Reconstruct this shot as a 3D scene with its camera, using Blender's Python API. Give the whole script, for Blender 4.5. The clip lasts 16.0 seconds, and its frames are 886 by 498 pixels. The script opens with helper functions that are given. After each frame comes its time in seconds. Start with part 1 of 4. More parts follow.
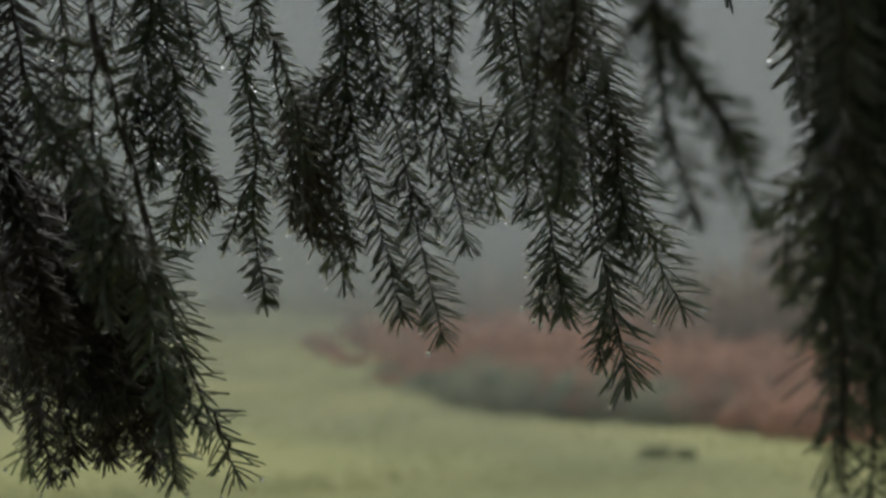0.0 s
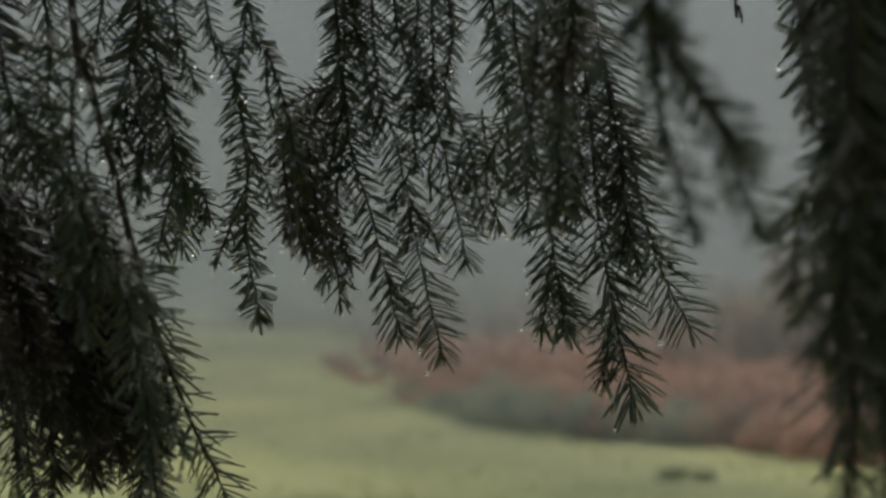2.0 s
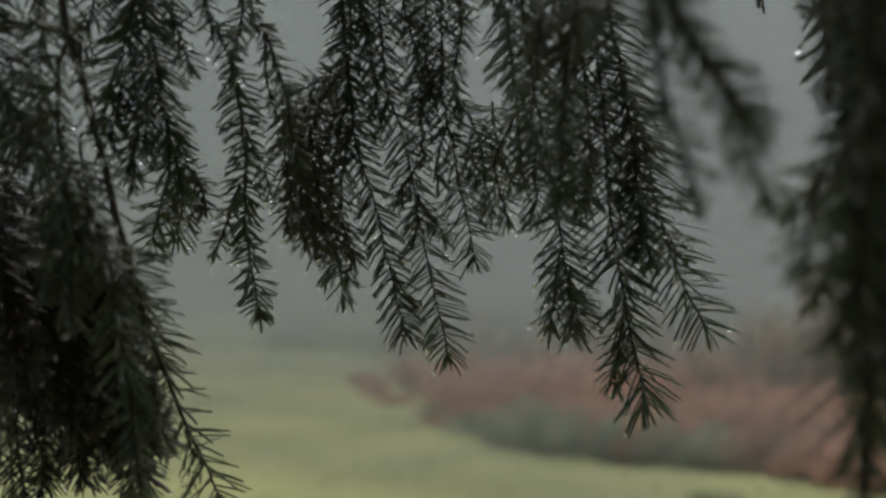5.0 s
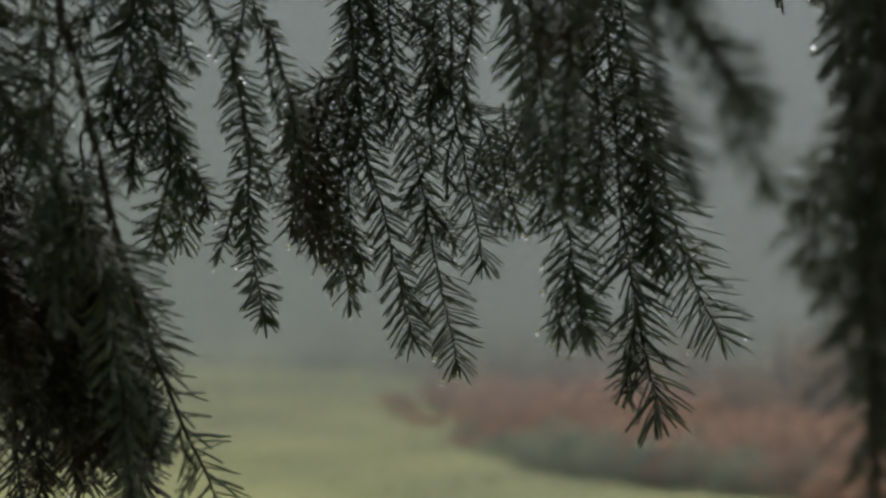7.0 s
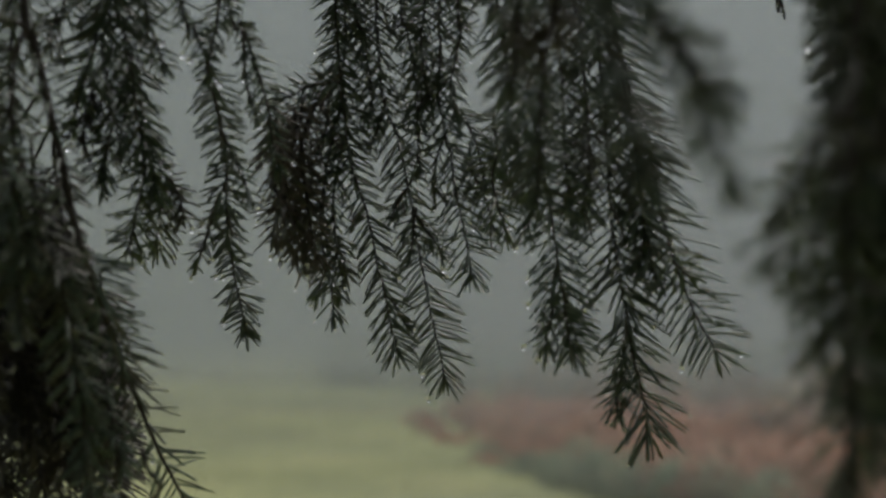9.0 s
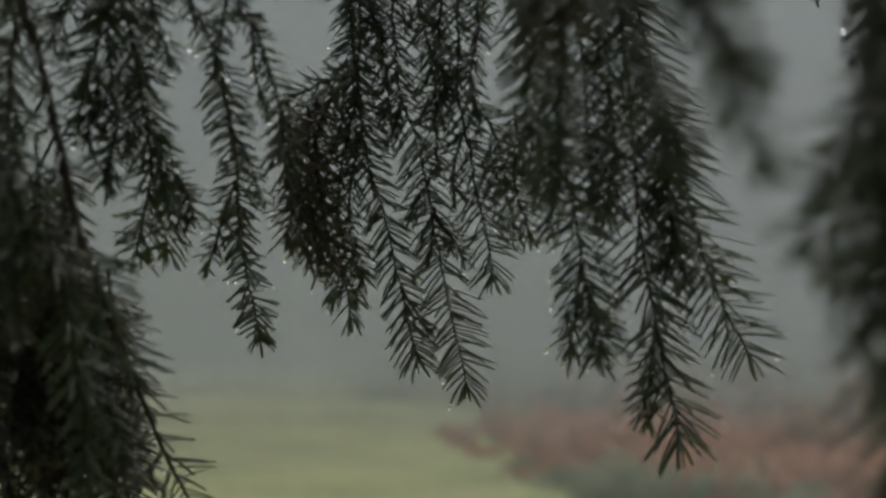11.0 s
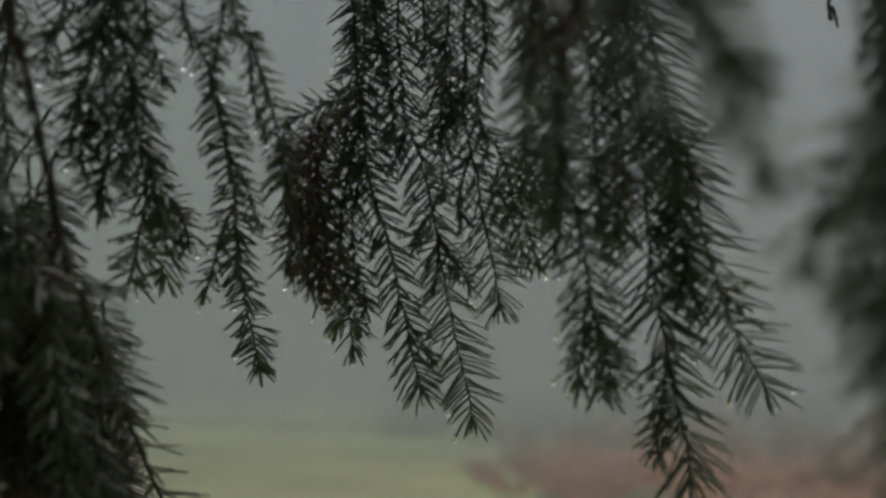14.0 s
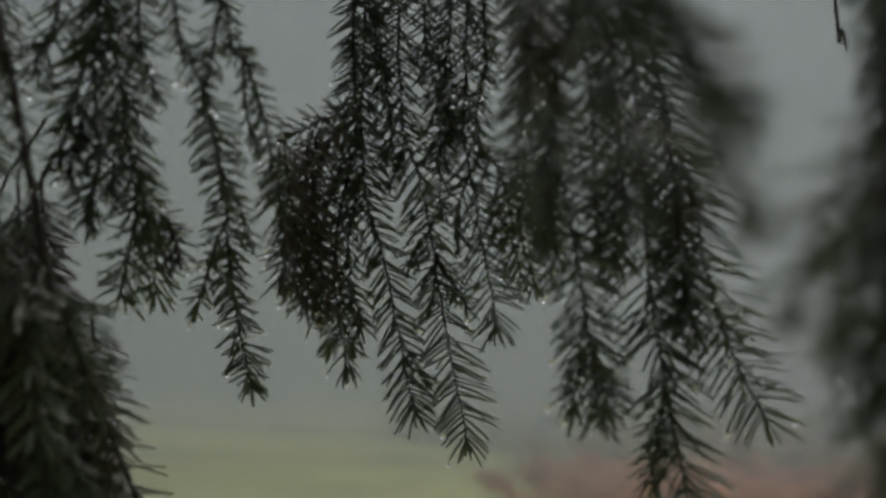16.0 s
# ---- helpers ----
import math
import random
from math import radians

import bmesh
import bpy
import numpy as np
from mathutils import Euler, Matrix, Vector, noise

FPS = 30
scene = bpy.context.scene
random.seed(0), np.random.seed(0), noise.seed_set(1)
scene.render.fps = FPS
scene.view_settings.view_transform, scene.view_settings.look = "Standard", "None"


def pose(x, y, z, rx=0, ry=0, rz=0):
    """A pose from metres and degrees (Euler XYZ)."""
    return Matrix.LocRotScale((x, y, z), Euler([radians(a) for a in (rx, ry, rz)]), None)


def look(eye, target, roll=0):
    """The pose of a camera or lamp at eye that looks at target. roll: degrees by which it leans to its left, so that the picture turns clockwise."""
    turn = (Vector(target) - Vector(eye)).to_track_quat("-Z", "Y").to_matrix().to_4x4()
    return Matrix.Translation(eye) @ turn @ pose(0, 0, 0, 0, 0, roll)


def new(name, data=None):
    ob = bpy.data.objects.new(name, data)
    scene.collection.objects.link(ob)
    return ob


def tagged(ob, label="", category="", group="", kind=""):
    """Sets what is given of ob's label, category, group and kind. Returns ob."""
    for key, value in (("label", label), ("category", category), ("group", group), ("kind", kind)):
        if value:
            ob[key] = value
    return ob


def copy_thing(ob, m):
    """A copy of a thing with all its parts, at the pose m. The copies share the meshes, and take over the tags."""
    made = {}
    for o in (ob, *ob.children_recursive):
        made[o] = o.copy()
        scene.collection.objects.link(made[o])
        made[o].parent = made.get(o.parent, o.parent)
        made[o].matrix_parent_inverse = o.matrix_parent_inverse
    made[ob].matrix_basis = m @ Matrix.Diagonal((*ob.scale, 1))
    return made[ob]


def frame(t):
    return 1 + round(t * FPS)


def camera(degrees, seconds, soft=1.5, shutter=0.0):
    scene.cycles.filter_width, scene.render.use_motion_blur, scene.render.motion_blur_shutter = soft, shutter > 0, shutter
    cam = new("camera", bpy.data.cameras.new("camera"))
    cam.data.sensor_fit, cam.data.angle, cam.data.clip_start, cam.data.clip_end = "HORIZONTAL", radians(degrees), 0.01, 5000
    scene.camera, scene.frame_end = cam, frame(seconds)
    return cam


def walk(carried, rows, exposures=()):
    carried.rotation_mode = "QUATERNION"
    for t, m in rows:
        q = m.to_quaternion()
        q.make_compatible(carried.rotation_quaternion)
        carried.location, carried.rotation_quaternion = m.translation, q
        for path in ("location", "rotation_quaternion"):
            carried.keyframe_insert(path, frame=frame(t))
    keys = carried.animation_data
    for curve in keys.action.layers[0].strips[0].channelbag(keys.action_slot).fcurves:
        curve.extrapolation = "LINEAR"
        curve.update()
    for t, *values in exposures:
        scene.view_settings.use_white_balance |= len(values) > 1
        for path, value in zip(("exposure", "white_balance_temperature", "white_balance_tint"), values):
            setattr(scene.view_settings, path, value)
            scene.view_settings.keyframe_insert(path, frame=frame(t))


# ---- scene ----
cam = camera(40, 16.0, soft=3.0)
cam.data.dof.use_dof = True
cam.data.dof.focus_distance = 0.86
cam.data.dof.aperture_fstop = 4.4
walk(cam, [
    (0, look((-0.0000, 0.0040, 1.6000), (0.014, 10.004, 1.577), -1.06)),
    (0.5, look((0.0027, 0.0125, 1.5993), (-0.032, 10.012, 1.611), -1.09)),
    (1, look((0.0063, 0.0205, 1.5987), (-0.064, 10.020, 1.658), -1.10)),
    (1.5, look((0.0103, 0.0276, 1.5982), (-0.093, 10.027, 1.698), -1.02)),
    (2, look((0.0143, 0.0337, 1.5977), (-0.122, 10.032, 1.734), -0.88)),
    (2.5, look((0.0183, 0.0387, 1.5963), (-0.150, 10.036, 1.766), -0.72)),
    (3, look((0.0217, 0.0437, 1.5933), (-0.183, 10.040, 1.795), -0.58)),
    (3.5, look((0.0242, 0.0497, 1.5894), (-0.219, 10.044, 1.823), -0.47)),
    (4, look((0.0260, 0.0562, 1.5860), (-0.268, 10.048, 1.846), -0.38)),
    (6.5, look((0.0446, 0.0828, 1.5701), (-0.554, 10.055, 2.022), 0.10)),
    (7, look((0.0487, 0.0888, 1.5679), (-0.627, 10.053, 2.067), 0.23)),
    (7.5, look((0.0534, 0.0952, 1.5656), (-0.673, 10.054, 2.106), 0.44)),
    (8, look((0.0602, 0.1023, 1.5643), (-0.728, 10.055, 2.138), 0.64)),
    (8.5, look((0.0683, 0.1105, 1.5650), (-0.776, 10.056, 2.170), 0.73)),
    (9, look((0.0746, 0.1195, 1.5657), (-0.830, 10.058, 2.206), 0.68)),
    (11.5, look((0.0797, 0.1577, 1.5570), (-1.134, 10.053, 2.341), 0.25)),
    (12, look((0.0809, 0.1631, 1.5553), (-1.182, 10.049, 2.382), 0.12)),
    (12.5, look((0.0822, 0.1667, 1.5529), (-1.227, 10.041, 2.435), 0.06)),
    (13, look((0.0841, 0.1696, 1.5514), (-1.257, 10.035, 2.487), 0.19)),
    (13.5, look((0.0875, 0.1735, 1.5527), (-1.280, 10.030, 2.543), 0.46)),
    (14, look((0.0905, 0.1790, 1.5563), (-1.298, 10.028, 2.592), 0.75)),
    (14.5, look((0.0932, 0.1846, 1.5600), (-1.342, 10.022, 2.638), 0.97)),
    (15, look((0.0963, 0.1886, 1.5634), (-1.371, 10.018, 2.676), 1.21)),
    (15.5, look((0.0992, 0.1914, 1.5655), (-1.381, 10.017, 2.686), 1.52)),
    (16, look((0.1005, 0.1937, 1.5662), (-1.420, 10.017, 2.658), 1.84)),
])

# ---- world and light: a misty, overcast day ----
world = bpy.data.worlds.new("world")
scene.world = world
world.use_nodes = True
wn, wl = world.node_tree.nodes, world.node_tree.links
sky = wn.new("ShaderNodeTexSky")
sky.sky_type = "NISHITA"
sky.sun_disc = False
sky.sun_elevation, sky.sun_rotation = radians(63), radians(27)
sky.dust_density = 4.0
pale = wn.new("ShaderNodeHueSaturation")
pale.inputs["Saturation"].default_value = 0.25
wl.new(sky.outputs["Color"], pale.inputs["Color"])
wl.new(pale.outputs["Color"], wn["Background"].inputs["Color"])
wn["Background"].inputs["Strength"].default_value = 0.168
sun = new("sun", bpy.data.lights.new("sun", "SUN"))
sun.data.energy, sun.data.angle, sun.data.color = 1.1, radians(40), (1.0, 0.97, 0.92)
sun.matrix_world = look((4, 8, 18), (0, 0, 0))
scene.view_settings.exposure = 0.0

# ---- materials ----


def material(name, rough=0.6, spec=0.5):
    m = bpy.data.materials.new(name)
    m.use_nodes = True
    b = m.node_tree.nodes["Principled BSDF"]
    b.inputs["Roughness"].default_value = rough
    b.inputs["Specular IOR Level"].default_value = spec
    return m, m.node_tree.nodes, m.node_tree.links, b


def ramp(nodes, links, source, stops):
    r = nodes.new("ShaderNodeValToRGB")
    while len(r.color_ramp.elements) < len(stops):
        r.color_ramp.elements.new(0.5)
    for e, (at, c) in zip(r.color_ramp.elements, stops):
        e.position, e.color = at, (*c, 1)
    links.new(source, r.inputs["Fac"])
    return r.outputs["Color"]


def noise_node(nodes, links, scale, detail=4.0, coord="Object"):
    tc = nodes.new("ShaderNodeTexCoord")
    n = nodes.new("ShaderNodeTexNoise")
    n.inputs["Scale"].default_value, n.inputs["Detail"].default_value = scale, detail
    links.new(tc.outputs[coord], n.inputs["Vector"])
    return n.outputs["Fac"]


def bump(nodes, links, b, height, strength, distance):
    u = nodes.new("ShaderNodeBump")
    u.inputs["Strength"].default_value, u.inputs["Distance"].default_value = strength, distance
    links.new(height, u.inputs["Height"])
    links.new(u.outputs["Normal"], b.inputs["Normal"])


def mixed(nodes, links, fac, a, b, mode="MIX"):
    m = nodes.new("ShaderNodeMix")
    m.data_type, m.blend_type = "RGBA", mode
    for source, socket in ((fac, m.inputs[0]), (a, m.inputs[6]), (b, m.inputs[7])):
        if isinstance(source, (int, float)):
            socket.default_value = source
        elif isinstance(source, tuple):
            socket.default_value = (*source, 1)
        else:
            links.new(source, socket)
    return m.outputs[2]


def needle_material(name, stops, single=False):
    m, n, l, b = material(name, 0.36, 0.5)
    rnd = n.new("ShaderNodeObjectInfo").outputs["Random"] if single else n.new("ShaderNodeNewGeometry").outputs["Random Per Island"]
    c = ramp(n, l, rnd, stops)
    old_shaded = noise_node(n, l, 14.0, 3.0)
    c = mixed(n, l, ramp(n, l, old_shaded, [(0.52, (0, 0, 0)), (0.68, (0.8, 0.8, 0.8))]), c, (0.062, 0.04, 0.022))
    l.new(c, b.inputs["Base Color"])
    bump(n, l, b, noise_node(n, l, 900.0, 2.0), 0.2, 0.0003)
    thin = n.new("ShaderNodeBsdfTranslucent")
    l.new(c, thin.inputs["Color"])
    both = n.new("ShaderNodeMixShader")
    both.inputs[0].default_value = 0.4
    l.new(b.outputs[0], both.inputs[1]), l.new(thin.outputs[0], both.inputs[2])
    l.new(both.outputs[0], n["Material Output"].inputs["Surface"])
    return m


GREEN = [(0.0, (0.05, 0.076, 0.05)), (0.45, (0.074, 0.107, 0.064)), (0.8, (0.1, 0.138, 0.074)), (1.0, (0.12, 0.114, 0.07))]
FRESH = [(0.0, (0.065, 0.1, 0.042)), (0.5, (0.095, 0.135, 0.055)), (1.0, (0.13, 0.15, 0.065))]
needle_mat = needle_material("needle_green", GREEN)
needle_fresh = needle_material("needle_fresh", FRESH)
BROWN = [(0.0, (0.1, 0.083, 0.062)), (0.5, (0.15, 0.122, 0.085)), (1.0, (0.11, 0.125, 0.072))]
needle_brown = needle_material("needle_brown", BROWN)
# old brown needles, darkened so the dense masses' shade is in the colour
OLD_SHADED = [(0.0, (0.022, 0.022, 0.015)), (0.5, (0.036, 0.033, 0.022)), (1.0, (0.054, 0.046, 0.03))]
needle_old_shaded = needle_material("needle_old_shaded", OLD_SHADED)
needle_one = needle_material("needle_single", GREEN, True)


def bark_material(name, dark, light, scale):
    m, n, l, b = material(name, 0.75, 0.3)
    f = noise_node(n, l, scale, 6.0)
    l.new(ramp(n, l, f, [(0.3, dark), (0.7, light)]), b.inputs["Base Color"])
    bump(n, l, b, f, 0.6, 0.002)
    return m


twig_mat = bark_material("twig_bark", (0.012, 0.010, 0.009), (0.034, 0.026, 0.021), 220.0)
bark_mat = bark_material("trunk_bark", (0.035, 0.026, 0.02), (0.12, 0.09, 0.07), 9.0)

drop_mat, n_, l_, b_ = material("water", 0.0, 0.5)
b_.inputs["IOR"].default_value = 1.33
b_.inputs["Transmission Weight"].default_value = 1.0

meadow_mat, n_, l_, b_ = material("meadow", 0.9, 0.15)
fine = noise_node(n_, l_, 9.0, 8.0)
patch = noise_node(n_, l_, 0.55, 5.0)
c_ = ramp(n_, l_, patch, [(0.3, (0.185, 0.2, 0.085)), (0.5, (0.27, 0.285, 0.125)), (0.7, (0.345, 0.335, 0.155))])
c_ = mixed(n_, l_, 0.35, c_, ramp(n_, l_, fine, [(0.3, (0.14, 0.16, 0.06)), (0.7, (0.38, 0.38, 0.18))]))
broad = noise_node(n_, l_, 0.16, 3.0)
c_ = mixed(n_, l_, ramp(n_, l_, broad, [(0.42, (0, 0, 0)), (0.62, (0.75, 0.75, 0.75))]), c_, (0.155, 0.17, 0.1))
l_.new(c_, b_.inputs["Base Color"])
bump(n_, l_, b_, fine, 0.8, 0.05)


def foliage_material(name, stops):
    m, n, l, b = material(name, 0.7, 0.25)
    c = ramp(n, l, n.new("ShaderNodeNewGeometry").outputs["Random Per Island"], stops)
    c = mixed(n, l, ramp(n, l, noise_node(n, l, 2.2, 3.0), [(0.35, (0, 0, 0)), (0.7, (0.5, 0.5, 0.5))]), c, stops[0][1])
    l.new(c, b.inputs["Base Color"])
    thin = n.new("ShaderNodeBsdfTranslucent")
    l.new(c, thin.inputs["Color"])
    both = n.new("ShaderNodeMixShader")
    both.inputs[0].default_value = 0.5
    l.new(b.outputs[0], both.inputs[1]), l.new(thin.outputs[0], both.inputs[2])
    l.new(both.outputs[0], n["Material Output"].inputs["Surface"])
    return m


bracken_mat = foliage_material("bracken_fronds", [(0.0, (0.42, 0.235, 0.155)), (0.5, (0.57, 0.31, 0.205)), (1.0, (0.66, 0.43, 0.3))])
tan_mat = foliage_material("tan_fronds", [(0.0, (0.34, 0.26, 0.19)), (0.5, (0.46, 0.36, 0.27)), (1.0, (0.55, 0.44, 0.33))])
bush_mat = foliage_material("bush_leaves", [(0.0, (0.26, 0.29, 0.19)), (0.5, (0.36, 0.4, 0.26)), (1.0, (0.46, 0.49, 0.33))])
grass_mat = foliage_material("grass_blades", [(0.0, (0.2, 0.22, 0.085)), (0.5, (0.28, 0.3, 0.13)), (1.0, (0.36, 0.34, 0.17))])

# distant misty hillside backdrop: mist light painted as an emissive ramp, bluer upward
mist_glow_mat = bpy.data.materials.new("painted_mist_glow")
mist_glow_mat.use_nodes = True
n_, l_ = mist_glow_mat.node_tree.nodes, mist_glow_mat.node_tree.links
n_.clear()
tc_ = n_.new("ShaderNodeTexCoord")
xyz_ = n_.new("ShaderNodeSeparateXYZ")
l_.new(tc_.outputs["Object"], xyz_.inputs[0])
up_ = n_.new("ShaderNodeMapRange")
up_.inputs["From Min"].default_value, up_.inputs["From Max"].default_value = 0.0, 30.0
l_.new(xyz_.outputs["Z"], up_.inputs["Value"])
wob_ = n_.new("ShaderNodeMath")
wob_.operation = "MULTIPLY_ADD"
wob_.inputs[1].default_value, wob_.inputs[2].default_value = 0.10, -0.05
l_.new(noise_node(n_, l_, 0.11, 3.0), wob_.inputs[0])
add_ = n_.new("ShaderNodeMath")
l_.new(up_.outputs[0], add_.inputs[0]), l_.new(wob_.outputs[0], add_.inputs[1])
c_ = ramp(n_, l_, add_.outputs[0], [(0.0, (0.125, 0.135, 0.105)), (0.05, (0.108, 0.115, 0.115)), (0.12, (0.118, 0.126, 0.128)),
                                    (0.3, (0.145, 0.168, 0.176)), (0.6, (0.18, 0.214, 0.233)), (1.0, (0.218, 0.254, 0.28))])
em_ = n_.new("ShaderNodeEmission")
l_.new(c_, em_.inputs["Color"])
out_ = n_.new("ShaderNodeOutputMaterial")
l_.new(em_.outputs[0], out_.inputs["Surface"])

# ---- mesh helpers ----


def mesh_of(name, verts, faces, mat, smooth=False):
    me = bpy.data.meshes.new(name)
    me.from_pydata([tuple(v) for v in verts], [], [tuple(f) for f in faces])
    me.materials.append(mat)
    if smooth:
        me.polygons.foreach_set("use_smooth", [True] * len(me.polygons))
    me.update()
    return me


def part(name, me, parent, label="", kind=""):
    ob = new(name, me)
    ob.parent = parent
    return tagged(ob, label, kind=kind)


def spline(points, count):
    """Smooth curve (Catmull-Rom) through the points, count samples."""
    p = np.array(points, float)
    p = np.vstack([2 * p[0] - p[1], p, 2 * p[-1] - p[-2]])
    out = []
    for s in np.linspace(0, len(p) - 3 - 1e-9, count):
        i, u = int(s), s - int(s)
        a, b, c, d = p[i], p[i + 1], p[i + 2], p[i + 3]
        out.append(0.5 * (2 * b + (c - a) * u + (2 * a - 5 * b + 4 * c - d) * u * u + (3 * b - a - 3 * c + d) * u ** 3))
    return np.array(out)


def tube(path, radii, sides=6):
    """Verts and faces of a round stem along path."""
    path = np.array(path)
    tan = np.gradient(path, axis=0)
    tan /= np.linalg.norm(tan, axis=1)[:, None]
    ref = np.array([0.31, 0.95, 0.05])
    verts, faces = [], []
    for p, t, r in zip(path, tan, radii):
        a = np.cross(t, ref)
        a /= np.linalg.norm(a)
        b = np.cross(t, a)
        for k in range(sides):
            w = 2 * math.pi * k / sides
            verts.append(p + r * (a * math.cos(w) + b * math.sin(w)))
    for i in range(len(path) - 1):
        for k in range(sides):
            q, s = i * sides + k, i * sides + (k + 1) % sides
            faces.append((q, s, s + sides, q + sides))
    faces.append(tuple(range(sides))[::-1])
    faces.append(tuple(range((len(path) - 1) * sides, len(path) * sides)))
    return verts, faces


# unit needle along +x: a flattened, tapered, slightly bent blade (length 1, width 1)
NEEDLE_V = []
for x_, w_, h_, z_ in ((0.0, 0.5, 0.5, 0.0), (0.10, 0.9, 0.7, 0.008), (0.55, 1.0, 0.75, 0.024), (0.92, 0.75, 0.55, 0.008)):
    for dy, dz in ((0.5, 0), (0, 0.5), (-0.5, 0), (0, -0.5)):
        NEEDLE_V.append((x_, dy * w_, dz * h_, z_))
NEEDLE_V.append((1.0, 0, 0, 0.0))
NEEDLE_F = [(4 * i + k, 4 * i + (k + 1) % 4, 4 * i + 4 + (k + 1) % 4, 4 * i + 4 + k) for i in range(3) for k in range(4)]
NEEDLE_F += [(12 + k, 12 + (k + 1) % 4, 16) for k in range(4)]


def needle_frames(path, length, density, rng, start=0.06, flat=46.0):
    """Places of the needles along a stem: base, direction, normal, length. flat: how far, in degrees, they stray from two ranks."""
    seg = np.linalg.norm(np.diff(path, axis=0), axis=1)
    total = seg.sum()
    cum = np.concatenate([[0], np.cumsum(seg)])
    tan = np.gradient(path, axis=0)
    tan /= np.linalg.norm(tan, axis=1)[:, None]
    count = max(8, int(total * (1 - start) * density * 780))
    tip_run = min(0.4, 0.022 / max(total, 1e-6))
    roll = rng.normal(0, 12)
    out = []
    for i in range(count + 4):
        u = start + (1 - start) * (i + rng.uniform(-0.3, 0.3)) / count
        last = i >= count
        u = rng.uniform(1 - 0.3 * tip_run, 0.999) if last else min(max(u, 0), 0.998)
        s = u * total
        k = min(int(np.searchsorted(cum, s)), len(path) - 1)
        k0 = max(k - 1, 0)
        w = (s - cum[k0]) / max(cum[k] - cum[k0], 1e-9)
        p = path[k0] * (1 - w) + path[k] * w
        t = tan[k]
        lat = np.cross(t, np.array([0.0, 1.0, 0.0]))
        lat /= max(np.linalg.norm(lat), 1e-6)
        dep = np.cross(lat, t)
        stray = rng.normal(0, flat if rng.random() < 0.75 else 75)
        ang = math.radians(roll + stray) + (math.pi if i % 2 else 0.0)
        rad = lat * math.cos(ang) + dep * math.sin(ang)
        near = max(0.0, 1 - (1 - u) / tip_run)
        lean = (54 + 4 * math.sin(9 * u + count)) * (1 - 0.42 * near ** 1.5) + rng.normal(0, 5.5)
        if last:
            lean = rng.uniform(3, 34)
        lean = math.radians(lean)
        d = t * math.cos(lean) + rad * math.sin(lean) + rng.normal(0, 0.035, 3)
        d /= np.linalg.norm(d)
        if rng.random() < 0.04:
            continue
        ln = length * rng.uniform(0.82, 1.06) * (0.94 + 0.08 * math.sin(17 * u + count)) * (1 - 0.2 * near) * (0.72 if last else 1.0)
        nrm = (t @ d) * d - t
        nrm /= max(np.linalg.norm(nrm), 1e-6)
        out.append((p, d, nrm, ln))
    return out


def needles_mesh(frames, width, mat):
    base = np.array(NEEDLE_V)
    verts, faces = [], []
    for p, d, nrm, ln in frames:
        wid = np.cross(nrm, d)
        o = len(verts)
        v = p + np.outer(base[:, 0] * ln, d) + np.outer(base[:, 1] * width, wid) + np.outer(base[:, 2] * width + base[:, 3] * ln, nrm)
        verts.extend(v)
        faces.extend([tuple(a + o for a in f) for f in NEEDLE_F])
    return mesh_of("needles", verts, faces, mat)


def empty(name, at, label, category, group="", kind=""):
    ob = new(name)
    ob.location = at
    ob.empty_display_size = 0.1
    return tagged(ob, label, category, group, kind)


# ---- the ground and the distance ----
side_ = 90
gv, gf = [], []
for i in range(side_ + 1):
    for j in range(side_ + 1):
        x = math.copysign(abs(i / side_ * 2 - 1) ** 2.2, i - side_ / 2) * 900
        y = math.copysign(abs(j / side_ * 2 - 1) ** 2.2, j - side_ / 2) * 900
        r = math.hypot(x, y)
        z = 0.10 * noise.noise((x * 0.11, y * 0.11, 3.0)) * min(1, r / 6) + 0.03 * noise.noise((x * 0.6, y * 0.6, 7.0)) - 0.02
        gv.append((x, y, z))
for i in range(side_):
    for j in range(side_):
        a = i * (side_ + 1) + j
        gf.append((a, a + side_ + 1, a + side_ + 2, a + 1))
ground = tagged(new("ground", mesh_of("ground", gv, gf, meadow_mat, True)), "pale green wet grass meadow in autumn", "ground", kind="structure")


def ground_z(x, y):
    r = math.hypot(x, y)
    return 0.10 * noise.noise((x * 0.11, y * 0.11, 3.0)) * min(1, r / 6) + 0.03 * noise.noise((x * 0.6, y * 0.6, 7.0)) - 0.02


bv, bf = [], []
R_ = 75.0
for k in range(97):
    a = 2 * math.pi * k / 96
    for z, rr in ((-2.0, R_), (8.0, R_ + 2), (20.0, R_ + 6), (36.0, R_ + 14)):
        bv.append((rr * math.cos(a), rr * math.sin(a), z))
for k in range(96):
    for q in range(3):
        a = 4 * k + q
        bf.append((a, a + 1, a + 5, a + 4))
backdrop = tagged(new("backdrop", mesh_of("backdrop", bv, bf, mist_glow_mat, True)), "glowing backdrop with a grey misty wooded hillside painted in", "backdrop", kind="structure")

# ---- mist: curved see-through sheets stand in for haze over the meadow ----


